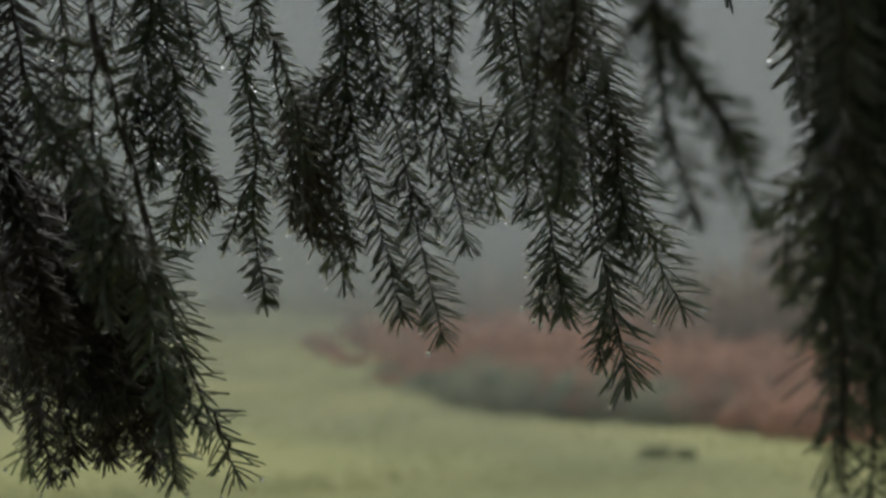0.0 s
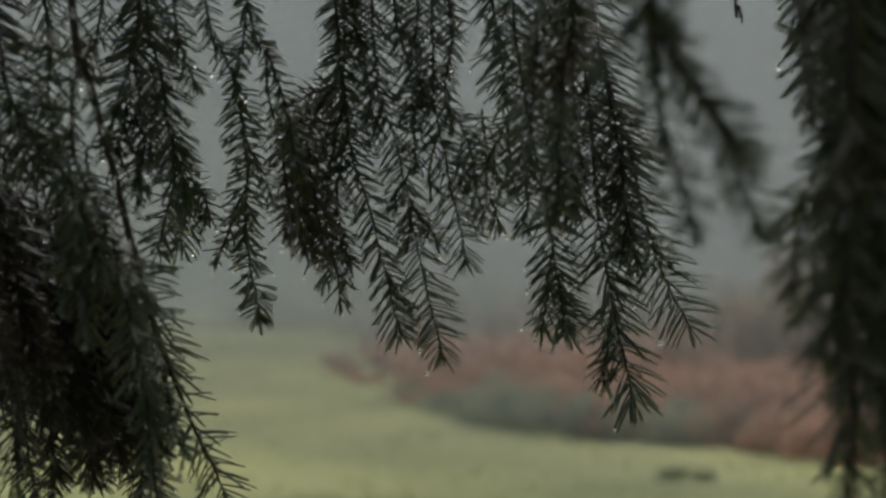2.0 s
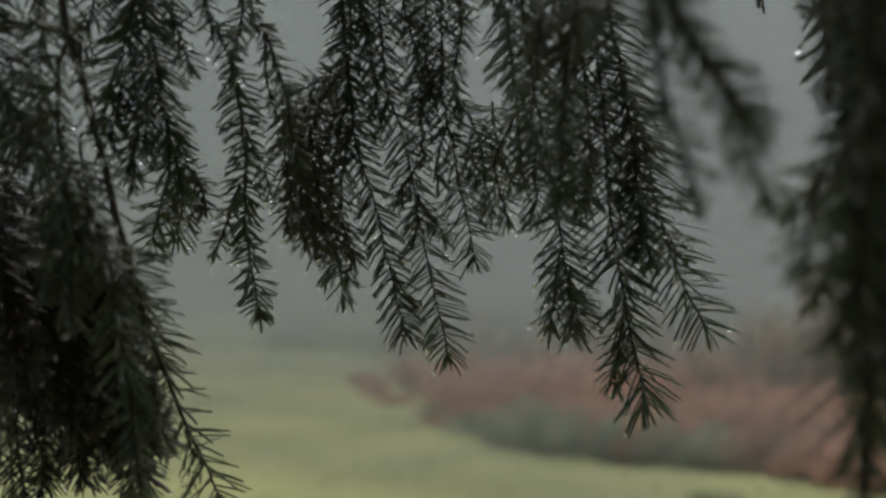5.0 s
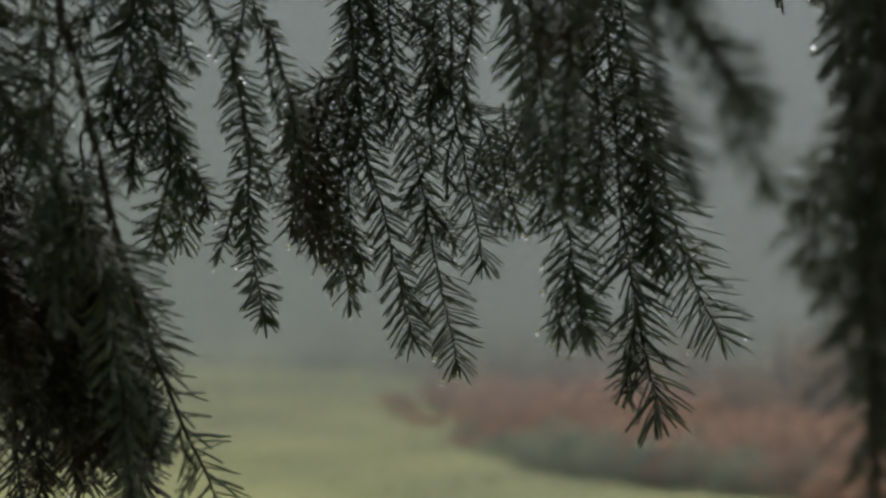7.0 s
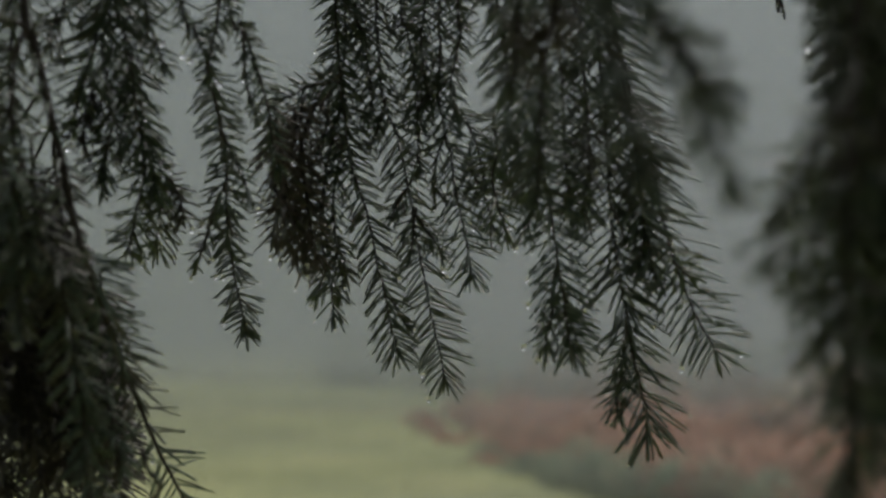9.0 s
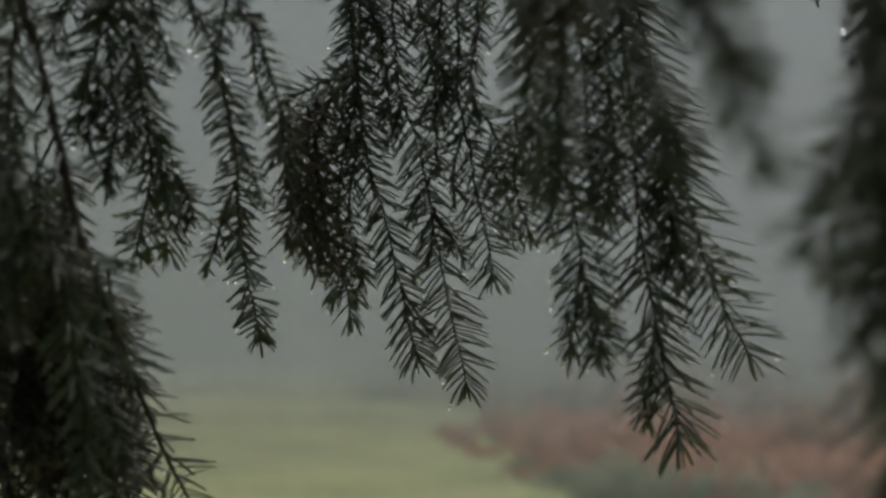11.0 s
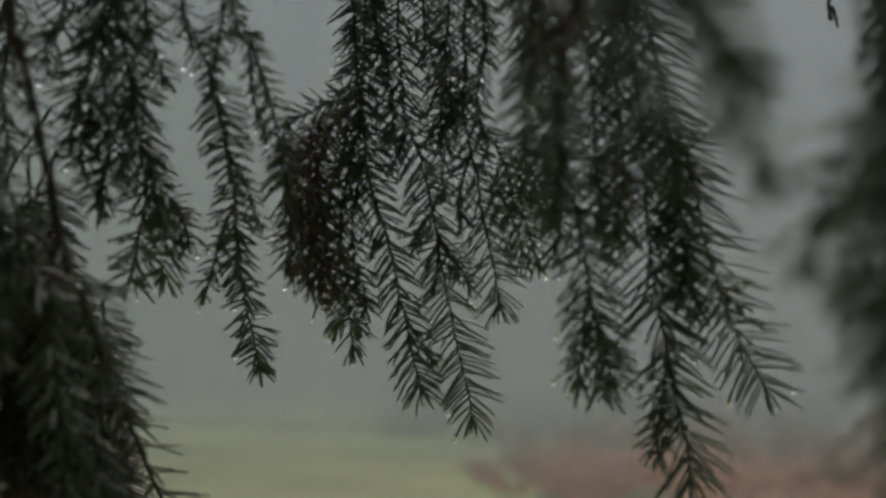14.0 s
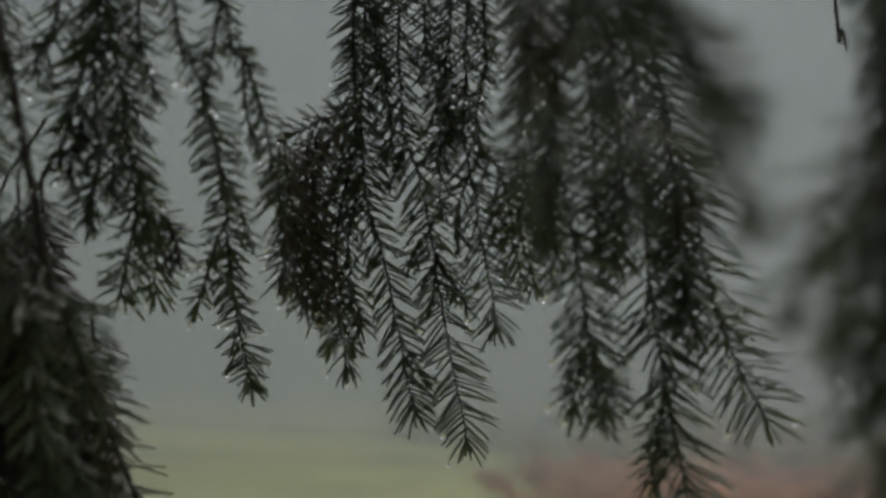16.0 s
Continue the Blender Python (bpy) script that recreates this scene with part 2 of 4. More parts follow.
def mist_sheet_material(name, cover, tint):
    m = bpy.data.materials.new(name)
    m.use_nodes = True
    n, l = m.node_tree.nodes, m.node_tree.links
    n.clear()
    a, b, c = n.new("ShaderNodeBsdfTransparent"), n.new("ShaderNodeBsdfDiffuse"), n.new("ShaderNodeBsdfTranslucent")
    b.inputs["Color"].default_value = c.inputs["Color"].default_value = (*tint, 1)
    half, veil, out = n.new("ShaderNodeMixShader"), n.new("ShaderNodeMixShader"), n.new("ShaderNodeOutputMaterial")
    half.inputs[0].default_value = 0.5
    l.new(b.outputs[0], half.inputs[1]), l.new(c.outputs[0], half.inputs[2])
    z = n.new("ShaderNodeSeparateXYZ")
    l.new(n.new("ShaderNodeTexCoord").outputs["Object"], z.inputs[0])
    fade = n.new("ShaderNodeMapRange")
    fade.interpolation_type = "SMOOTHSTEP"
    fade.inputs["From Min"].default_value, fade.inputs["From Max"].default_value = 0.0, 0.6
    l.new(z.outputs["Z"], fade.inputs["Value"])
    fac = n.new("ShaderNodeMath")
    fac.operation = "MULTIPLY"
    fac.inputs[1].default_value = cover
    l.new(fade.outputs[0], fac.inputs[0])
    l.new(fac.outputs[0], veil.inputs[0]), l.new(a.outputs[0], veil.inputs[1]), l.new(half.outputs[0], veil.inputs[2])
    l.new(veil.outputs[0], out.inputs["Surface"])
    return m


def mist_sheet(radius, height, cover, tint=(0.457, 0.484, 0.487)):
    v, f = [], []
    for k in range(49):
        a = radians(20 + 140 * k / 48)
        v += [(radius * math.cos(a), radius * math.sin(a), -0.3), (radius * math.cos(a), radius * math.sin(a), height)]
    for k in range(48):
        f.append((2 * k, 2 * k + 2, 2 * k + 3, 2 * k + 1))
    ob = new("mist", mesh_of("mist", v, f, mist_sheet_material("mist", cover, tint), True))
    tagged(ob, "see-through sheet standing in for thin grey mist over the meadow", "mist", kind="structure")


mist_sheet(9.0, 5.0, 0.27)
mist_sheet(15.5, 8.0, 0.26)
mist_sheet(21.5, 11.0, 0.35)
# aerial blue of distant haze put into the colour of these two
mist_sheet(29.0, 15.0, 0.5, (0.432, 0.482, 0.513))
mist_sheet(42.0, 20.0, 0.6, (0.42, 0.481, 0.525))

# ---- shrubs on the meadow ----


def clump_mesh(name, seed, width, depth, height, leaves, size, mat, arch=0.5):
    """Many small leaves on an uneven mound."""
    rng = np.random.default_rng(seed)
    verts, faces = [], []
    lobes = [(rng.uniform(-0.4, 0.4) * width, rng.uniform(-0.4, 0.4) * depth, rng.uniform(0.55, 1.0) * height, rng.uniform(0.18, 0.34) * width) for _ in range(7)]
    for _ in range(leaves):
        lx, ly, lh, lr = lobes[rng.integers(len(lobes))]
        a, r = rng.uniform(0, 2 * math.pi), math.sqrt(rng.uniform(0, 1))
        x, y = lx + lr * r * math.cos(a), ly + lr * r * math.sin(a) * depth / width
        z = lh * (1 - 0.75 * r * r) * (rng.uniform(0.8, 1.04) if rng.random() < 0.75 else rng.uniform(0.1, 0.8))
        d = np.array([math.cos(a), math.sin(a), rng.uniform(-0.4, 0.5)]) + rng.normal(0, 0.4, 3)
        d /= np.linalg.norm(d)
        s = np.cross(d, np.array([0, 0, 1.0]) + rng.normal(0, 0.45, 3))
        s /= np.linalg.norm(s)
        ln = size * rng.uniform(0.6, 1.3)
        p = np.array([x, y, z])
        up = np.cross(d, s) * ln * 0.12
        o = len(verts)
        verts += [p, p + d * ln * 0.45 + s * ln * 0.24 + up, p + d * ln, p + d * ln * 0.45 - s * ln * 0.24 + up, p + d * ln * 0.45 - up]
        faces += [(o, o + 1, o + 4), (o + 1, o + 2, o + 4), (o + 2, o + 3, o + 4), (o + 3, o, o + 4)]
    return mesh_of(name, verts, faces, mat)


def stalks_mesh(name, seed, width, depth, height, count, mat):
    rng = np.random.default_rng(seed)
    verts, faces = [], []
    for _ in range(count):
        a, r = rng.uniform(0, 2 * math.pi), rng.uniform(0, 0.38)
        x, y = r * width * math.cos(a), r * depth * math.sin(a)
        top = np.array([x * 1.25, y * 1.25, height * rng.uniform(0.6, 0.95)])
        pts = [np.array([x * 0.8, y * 0.8, -0.05]), np.array([x, y, top[2] * 0.5]), top]
        v, f = tube(spline(pts, 4), np.linspace(0.008, 0.003, 4), 4)
        o = len(verts)
        verts += v
        faces += [tuple(q + o for q in g) for g in f]
    return mesh_of(name, verts, faces, mat)


def shrub(name, seed, width, depth, height, leaves, size, mat, label, category, group):
    root = empty(name, (0, 0, 0), label, category, group)
    part("stem_tangle", stalks_mesh("stem_tangle", seed, width, depth, height, 26, twig_mat), root, kind="stuff")
    part("foliage", clump_mesh("foliage", seed + 1, width, depth, height, leaves, size, mat), root, kind="stuff")
    return root


def spread(protos, places):
    """Set the first of each kind, then copies, on the ground."""
    used = set()
    for k, (x, y, turn, size) in enumerate(places):
        p = protos[k % len(protos)]
        m = Matrix.LocRotScale((x, y, ground_z(x, y)), Euler((0, 0, turn)), None) @ Matrix.Scale(size, 4)
        if p.name in used:
            c = copy_thing(p, m)
            c.scale = (size,) * 3
        else:
            used.add(p.name)
            p.matrix_basis = m


BRACKEN = "rust-red dead bracken clump on the wet meadow"
bracken = [shrub("bracken_clump", 11 + 5 * k, 1.5, 1.3, 0.57, 1500, 0.11, bracken_mat, BRACKEN, "bracken", "bracken clumps") for k in range(3)]
rng_ = random.Random(5)
places = []
# the drift of bracken widens towards the nearer end
for k in range(125):
    y = 11.6 + 9.5 * rng_.random() ** 1.3
    left = float(np.interp(y, (11.5, 12.4, 13.5, 15.2, 18.8, 26.0), (1.85, 1.05, 0.4, 0.05, -0.45, -0.9)))
    x = left + rng_.random() ** 1.15 * (9.0 - left)
    places.append((x, y, rng_.uniform(0, 6.28), rng_.uniform(0.7, 1.15)))
for k in range(44):
    x = rng_.uniform(1.7, 6.5)
    y = max(11.45 - 0.9 * (x - 1.8), 10.15) + rng_.uniform(-0.1, 0.9)
    places.append((x, y, rng_.uniform(0, 6.28), rng_.uniform(0.3, 0.75)))
for k in range(60):
    y = 12.3 + 11.0 * rng_.random() ** 1.3
    left = float(np.interp(y, (12.4, 13.5, 15.2, 18.8, 26.0), (1.1, 0.5, 0.2, -0.3, -0.8)))
    x = left - rng_.random() ** 1.8 * 0.06 * y + 0.2
    places.append((x, y, rng_.uniform(0, 6.28), rng_.uniform(0.16, 0.42)))
places += [(-1.3, 16.9, 0.4, 0.3), (-0.65, 14.4, 2.0, 0.26), (-2.0, 20.5, 1.2, 0.4), (-1.75, 18.6, 5.0, 0.34)]
spread(bracken, places)
bushes = [shrub("low_bush", 61 + 5 * k, 1.2, 1.0, 0.55, 1700, 0.07, bush_mat, "grey-green low bush at the edge of the bracken", "bush", "low bushes") for k in range(2)]
spread(bushes, [(-0.2, 13.5, 0.3, 0.5), (0.2, 12.7, 5.1, 0.62), (0.6, 12.1, 1.7, 0.8), (1.05, 11.8, 2.9, 0.8), (1.45, 11.5, 4.0, 0.85), (1.85, 11.25, 2.2, 0.82), (2.25, 10.95, 0.6, 0.7), (2.6, 10.75, 3.6, 0.5), (0.85, 12.3, 3.9, 0.9), (1.6, 12.0, 0.4, 0.85), (3.0, 10.5, 3.3, 0.36), (0.5, 13.3, 1.1, 0.8), (1.1, 13.2, 2.1, 0.75), (-0.7, 15.2, 0.9, 0.35),
                (-2.6, 31.0, 1.0, 2.4), (-0.6, 32.0, 2.0, 2.8), (1.2, 31.2, 3.0, 2.6), (3.0, 31.6, 4.0, 3.0), (4.9, 31.0, 5.0, 2.8), (-5.0, 33.0, 5.5, 2.6),
                (1.54, 9.0, 0.8, 0.22), (1.76, 8.97, 2.2, 0.2), (2.7, 11.7, 2.0, 0.45)])
tall = [shrub("tan_shrub", 91 + 5 * k, 1.7, 1.4, 1.75, 1900, 0.10, tan_mat, "pale tan dying shrub rising behind the bracken", "shrub", "tan shrubs") for k in range(2)]
# those beyond 19 m are added to imitate pinkish haze over far bracken
spread(tall, [(3.35, 14.6, 0.2, 0.85), (4.2, 14.9, 1.4, 1.1), (5.2, 14.7, 2.5, 1.2), (6.4, 15.0, 3.6, 1.15), (7.6, 14.8, 5.0, 1.2), (2.5, 15.1, 4.0, 0.6), (8.8, 15.0, 1.0, 1.1), (-0.5, 21.5, 0.7, 0.5), (0.6, 20.6, 2.6, 0.62), (1.7, 19.6, 4.4, 0.66), (2.8, 19.2, 1.9, 0.6), (4.1, 20.0, 3.3, 0.72), (-1.6, 24.0, 5.2, 0.5), (0.1, 25.0, 0.4, 0.7), (1.6, 26.0, 2.2, 0.8), (3.2, 25.0, 3.9, 0.75)])


# short uneven grass over the meadow
grass_rng = np.random.default_rng(31)
gv, gf = [], []
for _ in range(12000):
    y = 8.0 + 18 * grass_rng.random() ** 1.6
    x = grass_rng.uniform(-0.46, 0.42) * y
    if noise.noise((x * 0.9, y * 0.9, 1.0)) < grass_rng.uniform(-0.5, 0.5):
        continue
    p = np.array([x, y, ground_z(x, y) - 0.01])
    a, h = grass_rng.uniform(0, 6.28), grass_rng.uniform(0.02, 0.06)
    lean = np.array([math.cos(a), math.sin(a), 0]) * h * grass_rng.uniform(0.2, 0.9)
    wide = np.array([-math.sin(a), math.cos(a), 0]) * 0.010
    o = len(gv)
    gv += [p - wide, p + wide, p + lean * 0.45 + wide * 0.8 + (0, 0, h * 0.6), p + lean * 0.45 - wide * 0.8 + (0, 0, h * 0.6), p + lean + (0, 0, h)]
    gf += [(o, o + 1, o + 2, o + 3), (o + 3, o + 2, o + 4)]
tagged(new("grass", mesh_of("grass", gv, gf, grass_mat)), "short pale green wet grass blades on the meadow", "grass", kind="stuff")

# ---- the conifer that the camera stands under ----
tree = empty("conifer_tree", (0.3, -1.9, 0.0), "dark green conifer with wet drooping twigs hanging from low boughs", "tree")
TREE_M = Matrix.Translation((-0.3, 1.9, 0.0))


def tree_part(name, me, kind=""):
    ob = part(name, me, tree, "", kind)
    ob.matrix_parent_inverse = TREE_M
    return ob


twig_rng = np.random.default_rng(42)
NEEDLE_W = 0.0019
ONE_NEEDLE = mesh_of("needle", [(x, y, z + b * 13) for x, y, z, b in NEEDLE_V], NEEDLE_F, needle_one)


def twig(points, needle=0.024, density=1.0, thick=1.2, fresh=False, single=False, old_shaded=False, brown=False, end=0.75, sway=1.0, start=0.06, flat=46.0):
    """A hanging twig through its points, with its needles; thick in millimetres. Old needles carry painted shade."""
    n = 8 * len(points)
    path = spline(points, n)
    drift = np.cumsum(twig_rng.normal(0, 0.0003 * sway, (n, 3)), axis=0)
    drift -= np.outer(np.linspace(0, 1, n), drift[-1])
    path = path + drift
    r = np.linspace(thick, min(end, 0.9 * thick), n) * 0.001
    v, f = tube(path, r, 6)
    ob = tree_part("twig", mesh_of("twig", v, f, twig_mat, True))
    fr = needle_frames(path, needle, density, twig_rng, start, flat)
    if single:
        for p, d, nrm, ln in fr:
            wid, w = np.cross(nrm, d), 0.0023
            q = part("needle", ONE_NEEDLE, ob)
            q.matrix_basis = Matrix(((d[0] * ln, wid[0] * w, nrm[0] * w, p[0]), (d[1] * ln, wid[1] * w, nrm[1] * w, p[1]),
                                     (d[2] * ln, wid[2] * w, nrm[2] * w, p[2]), (0, 0, 0, 1)))
    else:
        part("needles", needles_mesh(fr, NEEDLE_W, needle_fresh if fresh else needle_old_shaded if old_shaded else needle_brown if brown else needle_mat), ob, kind="stuff")
    return ob, fr


hung = []
hung.append(twig([(-0.229, 0.730, 2.000), (-0.206, 0.730, 1.743), (-0.201, 0.732, 1.718), (-0.197, 0.735, 1.700), (-0.191, 0.738, 1.675), (-0.185, 0.740, 1.650), (-0.179, 0.742, 1.622), (-0.175, 0.745, 1.604)], 0.0182, 0.45, thick=2.6, end=2.4, sway=0.3, start=0.53))
hung.append(twig([(-0.180, 0.760, 1.606), (-0.181, 0.780, 1.586), (-0.179, 0.800, 1.563), (-0.175, 0.820, 1.535)], 0.0332, 1.25, thick=2.4, start=0.02, flat=32, end=1.7, sway=0.4))
hung.append(twig([(-0.175, 0.820, 1.537), (-0.169, 0.840, 1.505), (-0.161, 0.860, 1.475), (-0.150, 0.880, 1.439)], 0.0287, 0.62, thick=1.6, start=0.02, flat=40))
hung.append(twig([(-0.199, 0.717, 1.714), (-0.202, 0.717, 1.696), (-0.202, 0.716, 1.678), (-0.199, 0.716, 1.660), (-0.194, 0.716, 1.645), (-0.187, 0.715, 1.629), (-0.179, 0.715, 1.608)], 0.0155, 0.5, thick=1.4, end=1.1, start=0.1))
hung.append(twig([(-0.181, 0.715, 1.613), (-0.177, 0.722, 1.587), (-0.173, 0.728, 1.557), (-0.169, 0.735, 1.526)], 0.0254, 1.25, thick=1.3, start=0.02))
hung.append(twig([(-0.169, 0.735, 1.529), (-0.166, 0.738, 1.505), (-0.166, 0.742, 1.480), (-0.165, 0.745, 1.458)], 0.0193, 1.25, thick=1.2, start=0.02))
hung.append(twig([(-0.159, 0.745, 1.538), (-0.156, 0.745, 1.520), (-0.152, 0.745, 1.501), (-0.148, 0.745, 1.489)], 0.0177, 0.9, start=0.1))
hung.append(twig([(-0.141, 0.750, 1.501), (-0.138, 0.753, 1.488), (-0.134, 0.757, 1.478), (-0.144, 0.760, 1.462)], 0.0093, 0.35, start=0.1))
hung.append(twig([(-0.200, 0.720, 1.720), (-0.212, 0.723, 1.722), (-0.224, 0.727, 1.727), (-0.240, 0.730, 1.729)], 0.0158, 0.9, start=0.1))
hung.append(twig([(-0.201, 0.716, 1.690), (-0.214, 0.717, 1.691), (-0.227, 0.719, 1.693), (-0.241, 0.720, 1.695)], 0.0170, 1, start=0.06))
hung.append(twig([(-0.201, 0.716, 1.705), (-0.211, 0.718, 1.706), (-0.221, 0.720, 1.708)], 0.0088, 0.5, start=0.1))
hung.append(twig([(-0.201, 0.716, 1.676), (-0.214, 0.719, 1.672), (-0.226, 0.722, 1.665), (-0.240, 0.725, 1.655)], 0.0191, 1.2, start=0.05))
hung.append(twig([(-0.240, 0.720, 1.697), (-0.231, 0.722, 1.681), (-0.223, 0.725, 1.663), (-0.215, 0.728, 1.643), (-0.210, 0.730, 1.622)], 0.0213, 1.1))
hung.append(twig([(-0.215, 0.700, 1.664), (-0.203, 0.702, 1.650), (-0.196, 0.705, 1.631), (-0.191, 0.708, 1.611), (-0.188, 0.710, 1.590)], 0.0199, 1.2, start=0.1))
hung.append(twig([(-0.191, 0.700, 1.646), (-0.196, 0.703, 1.628), (-0.202, 0.707, 1.605), (-0.206, 0.710, 1.581)], 0.0199, 1.1, start=0.1))
hung.append(twig([(-0.182, 0.710, 1.621), (-0.192, 0.713, 1.602), (-0.196, 0.717, 1.581), (-0.196, 0.720, 1.563)], 0.0209, 1.2, start=0.1))
hung.append(twig([(-0.170, 0.800, 2.000), (-0.185, 0.800, 1.761), (-0.188, 0.800, 1.745), (-0.191, 0.800, 1.730), (-0.196, 0.800, 1.715), (-0.201, 0.800, 1.702)], 0.0268, 1.15, flat=32, start=0.65))
hung.append(twig([(-0.196, 0.800, 2.000), (-0.181, 0.800, 1.761), (-0.179, 0.804, 1.741), (-0.175, 0.808, 1.724), (-0.172, 0.812, 1.708), (-0.170, 0.816, 1.687), (-0.168, 0.820, 1.669)], 0.0272, 1.35, flat=32, start=0.58))
hung.append(twig([(-0.171, 0.820, 1.690), (-0.169, 0.827, 1.675), (-0.166, 0.833, 1.658), (-0.167, 0.840, 1.644)], 0.0219, 1.25, start=0.05))
hung.append(twig([(-0.193, 0.810, 1.736), (-0.191, 0.812, 1.715), (-0.189, 0.815, 1.694), (-0.189, 0.818, 1.674), (-0.194, 0.820, 1.653)], 0.0242, 1.1, start=0.05))
hung.append(twig([(-0.190, 0.820, 1.679), (-0.193, 0.820, 1.665), (-0.196, 0.820, 1.653), (-0.193, 0.820, 1.644)], 0.0157, 0.7, start=0.1))
hung.append(twig([(-0.200, 0.810, 1.718), (-0.205, 0.810, 1.701), (-0.209, 0.810, 1.685)], 0.0214, 0.9, start=0.05, fresh=True))
hung.append(twig([(-0.197, 0.810, 1.711), (-0.202, 0.815, 1.691), (-0.207, 0.820, 1.674)], 0.0235, 1.3, start=0.05, old_shaded=True))
hung.append(twig([(-0.172, 0.830, 1.672), (-0.176, 0.840, 1.655), (-0.181, 0.850, 1.638), (-0.188, 0.860, 1.621), (-0.193, 0.870, 1.609)], 0.0254, 1.1, start=0.02, fresh=True, flat=30))
hung.append(twig([(-0.168, 0.840, 1.655), (-0.171, 0.860, 1.643), (-0.179, 0.880, 1.628), (-0.188, 0.900, 1.615)], 0.0252, 1, start=0.05, fresh=True, flat=30))
hung.append(twig([(-0.167, 0.840, 1.659), (-0.160, 0.847, 1.652), (-0.156, 0.853, 1.644), (-0.155, 0.860, 1.632)], 0.0184, 1.3, start=0.05, old_shaded=True))
hung.append(twig([(-0.190, 0.840, 1.735), (-0.186, 0.840, 1.709), (-0.189, 0.840, 1.688), (-0.190, 0.840, 1.670)], 0.0222, 1.2, start=0.05, old_shaded=True))
hung.append(twig([(-0.182, 0.800, 2.000), (-0.212, 0.800, 1.761), (-0.216, 0.800, 1.744), (-0.221, 0.800, 1.728)], 0.0230, 0.8, start=0.7))
hung.append(twig([(-0.186, 0.800, 2.000), (-0.164, 0.800, 1.761), (-0.161, 0.800, 1.743), (-0.155, 0.800, 1.726), (-0.151, 0.800, 1.712)], 0.0191, 0.9, start=0.67))
hung.append(twig([(-0.187, 0.800, 2.000), (-0.143, 0.800, 1.760), (-0.136, 0.803, 1.740), (-0.130, 0.807, 1.722), (-0.128, 0.810, 1.709)], 0.0144, 0.8, flat=30, start=0.65))
hung.append(twig([(-0.098, 0.800, 2.000), (-0.120, 0.800, 1.760), (-0.124, 0.803, 1.738), (-0.127, 0.807, 1.720), (-0.127, 0.810, 1.707)], 0.0127, 0.8, flat=30, start=0.66))
hung.append(twig([(-0.128, 0.810, 1.712), (-0.128, 0.830, 1.691), (-0.129, 0.850, 1.672), (-0.132, 0.870, 1.651), (-0.136, 0.890, 1.630), (-0.138, 0.910, 1.608), (-0.138, 0.930, 1.583), (-0.137, 0.950, 1.558)], 0.0204, 1.15, single=True, start=0.0, flat=30))
hung.append(twig([(-0.129, 0.860, 1.654), (-0.141, 0.873, 1.636), (-0.150, 0.887, 1.618), (-0.159, 0.900, 1.602)], 0.0153, 0.75, start=0.1))
hung.append(twig([(-0.126, 0.830, 1.684), (-0.120, 0.837, 1.671), (-0.114, 0.843, 1.657), (-0.110, 0.850, 1.640)], 0.0136, 0.7, start=0.1))
hung.append(twig([(-0.165, 0.810, 2.000), (-0.118, 0.810, 1.762), (-0.110, 0.815, 1.743), (-0.104, 0.820, 1.725), (-0.099, 0.825, 1.711), (-0.095, 0.830, 1.696), (-0.093, 0.835, 1.677), (-0.090, 0.840, 1.658)], 0.0136, 0.95, flat=28, start=0.54))
hung.append(twig([(-0.108, 0.810, 1.738), (-0.110, 0.820, 1.723), (-0.109, 0.830, 1.707), (-0.106, 0.840, 1.691)], 0.0119, 0.6, start=0.15))
hung.append(twig([(-0.067, 0.930, 1.739), (-0.080, 0.930, 1.727), (-0.091, 0.930, 1.709), (-0.097, 0.930, 1.685), (-0.099, 0.930, 1.657), (-0.099, 0.930, 1.629), (-0.101, 0.930, 1.612)], 0.0236, 0.82, start=0.02, brown=True))
hung.append(twig([(-0.066, 0.930, 1.721), (-0.076, 0.934, 1.701), (-0.083, 0.938, 1.670), (-0.086, 0.942, 1.638), (-0.082, 0.946, 1.606), (-0.076, 0.950, 1.573)], 0.0247, 0.85, start=0.02))
hung.append(twig([(-0.068, 0.940, 1.706), (-0.073, 0.942, 1.678), (-0.076, 0.945, 1.650), (-0.074, 0.948, 1.626), (-0.068, 0.950, 1.600)], 0.0232, 0.85, start=0.02))
hung.append(twig([(-0.109, 0.900, 1.710), (-0.106, 0.905, 1.685), (-0.104, 0.910, 1.663), (-0.103, 0.915, 1.640), (-0.106, 0.920, 1.622)], 0.0223, 0.92, start=0.02, brown=True))
hung.append(twig([(-0.100, 0.920, 1.711), (-0.095, 0.923, 1.680), (-0.091, 0.925, 1.648), (-0.087, 0.927, 1.625), (-0.084, 0.930, 1.609)], 0.0227, 0.95, start=0.02, brown=True))
hung.append(twig([(-0.096, 0.930, 1.721), (-0.102, 0.930, 1.693), (-0.108, 0.930, 1.665), (-0.112, 0.930, 1.645)], 0.0216, 0.75, start=0.02, brown=True))
hung.append(twig([(-0.087, 0.950, 1.642), (-0.083, 0.953, 1.618), (-0.086, 0.957, 1.598), (-0.091, 0.960, 1.586)], 0.0194, 0.68, start=0.05, fresh=True))
hung.append(twig([(-0.077, 0.950, 1.634), (-0.073, 0.953, 1.614), (-0.070, 0.957, 1.598), (-0.075, 0.960, 1.586)], 0.0186, 0.68, start=0.05, fresh=True))
hung.append(twig([(-0.081, 0.940, 1.706), (-0.089, 0.940, 1.678), (-0.094, 0.940, 1.654), (-0.091, 0.940, 1.630)], 0.0231, 0.88, start=0.02, brown=True))
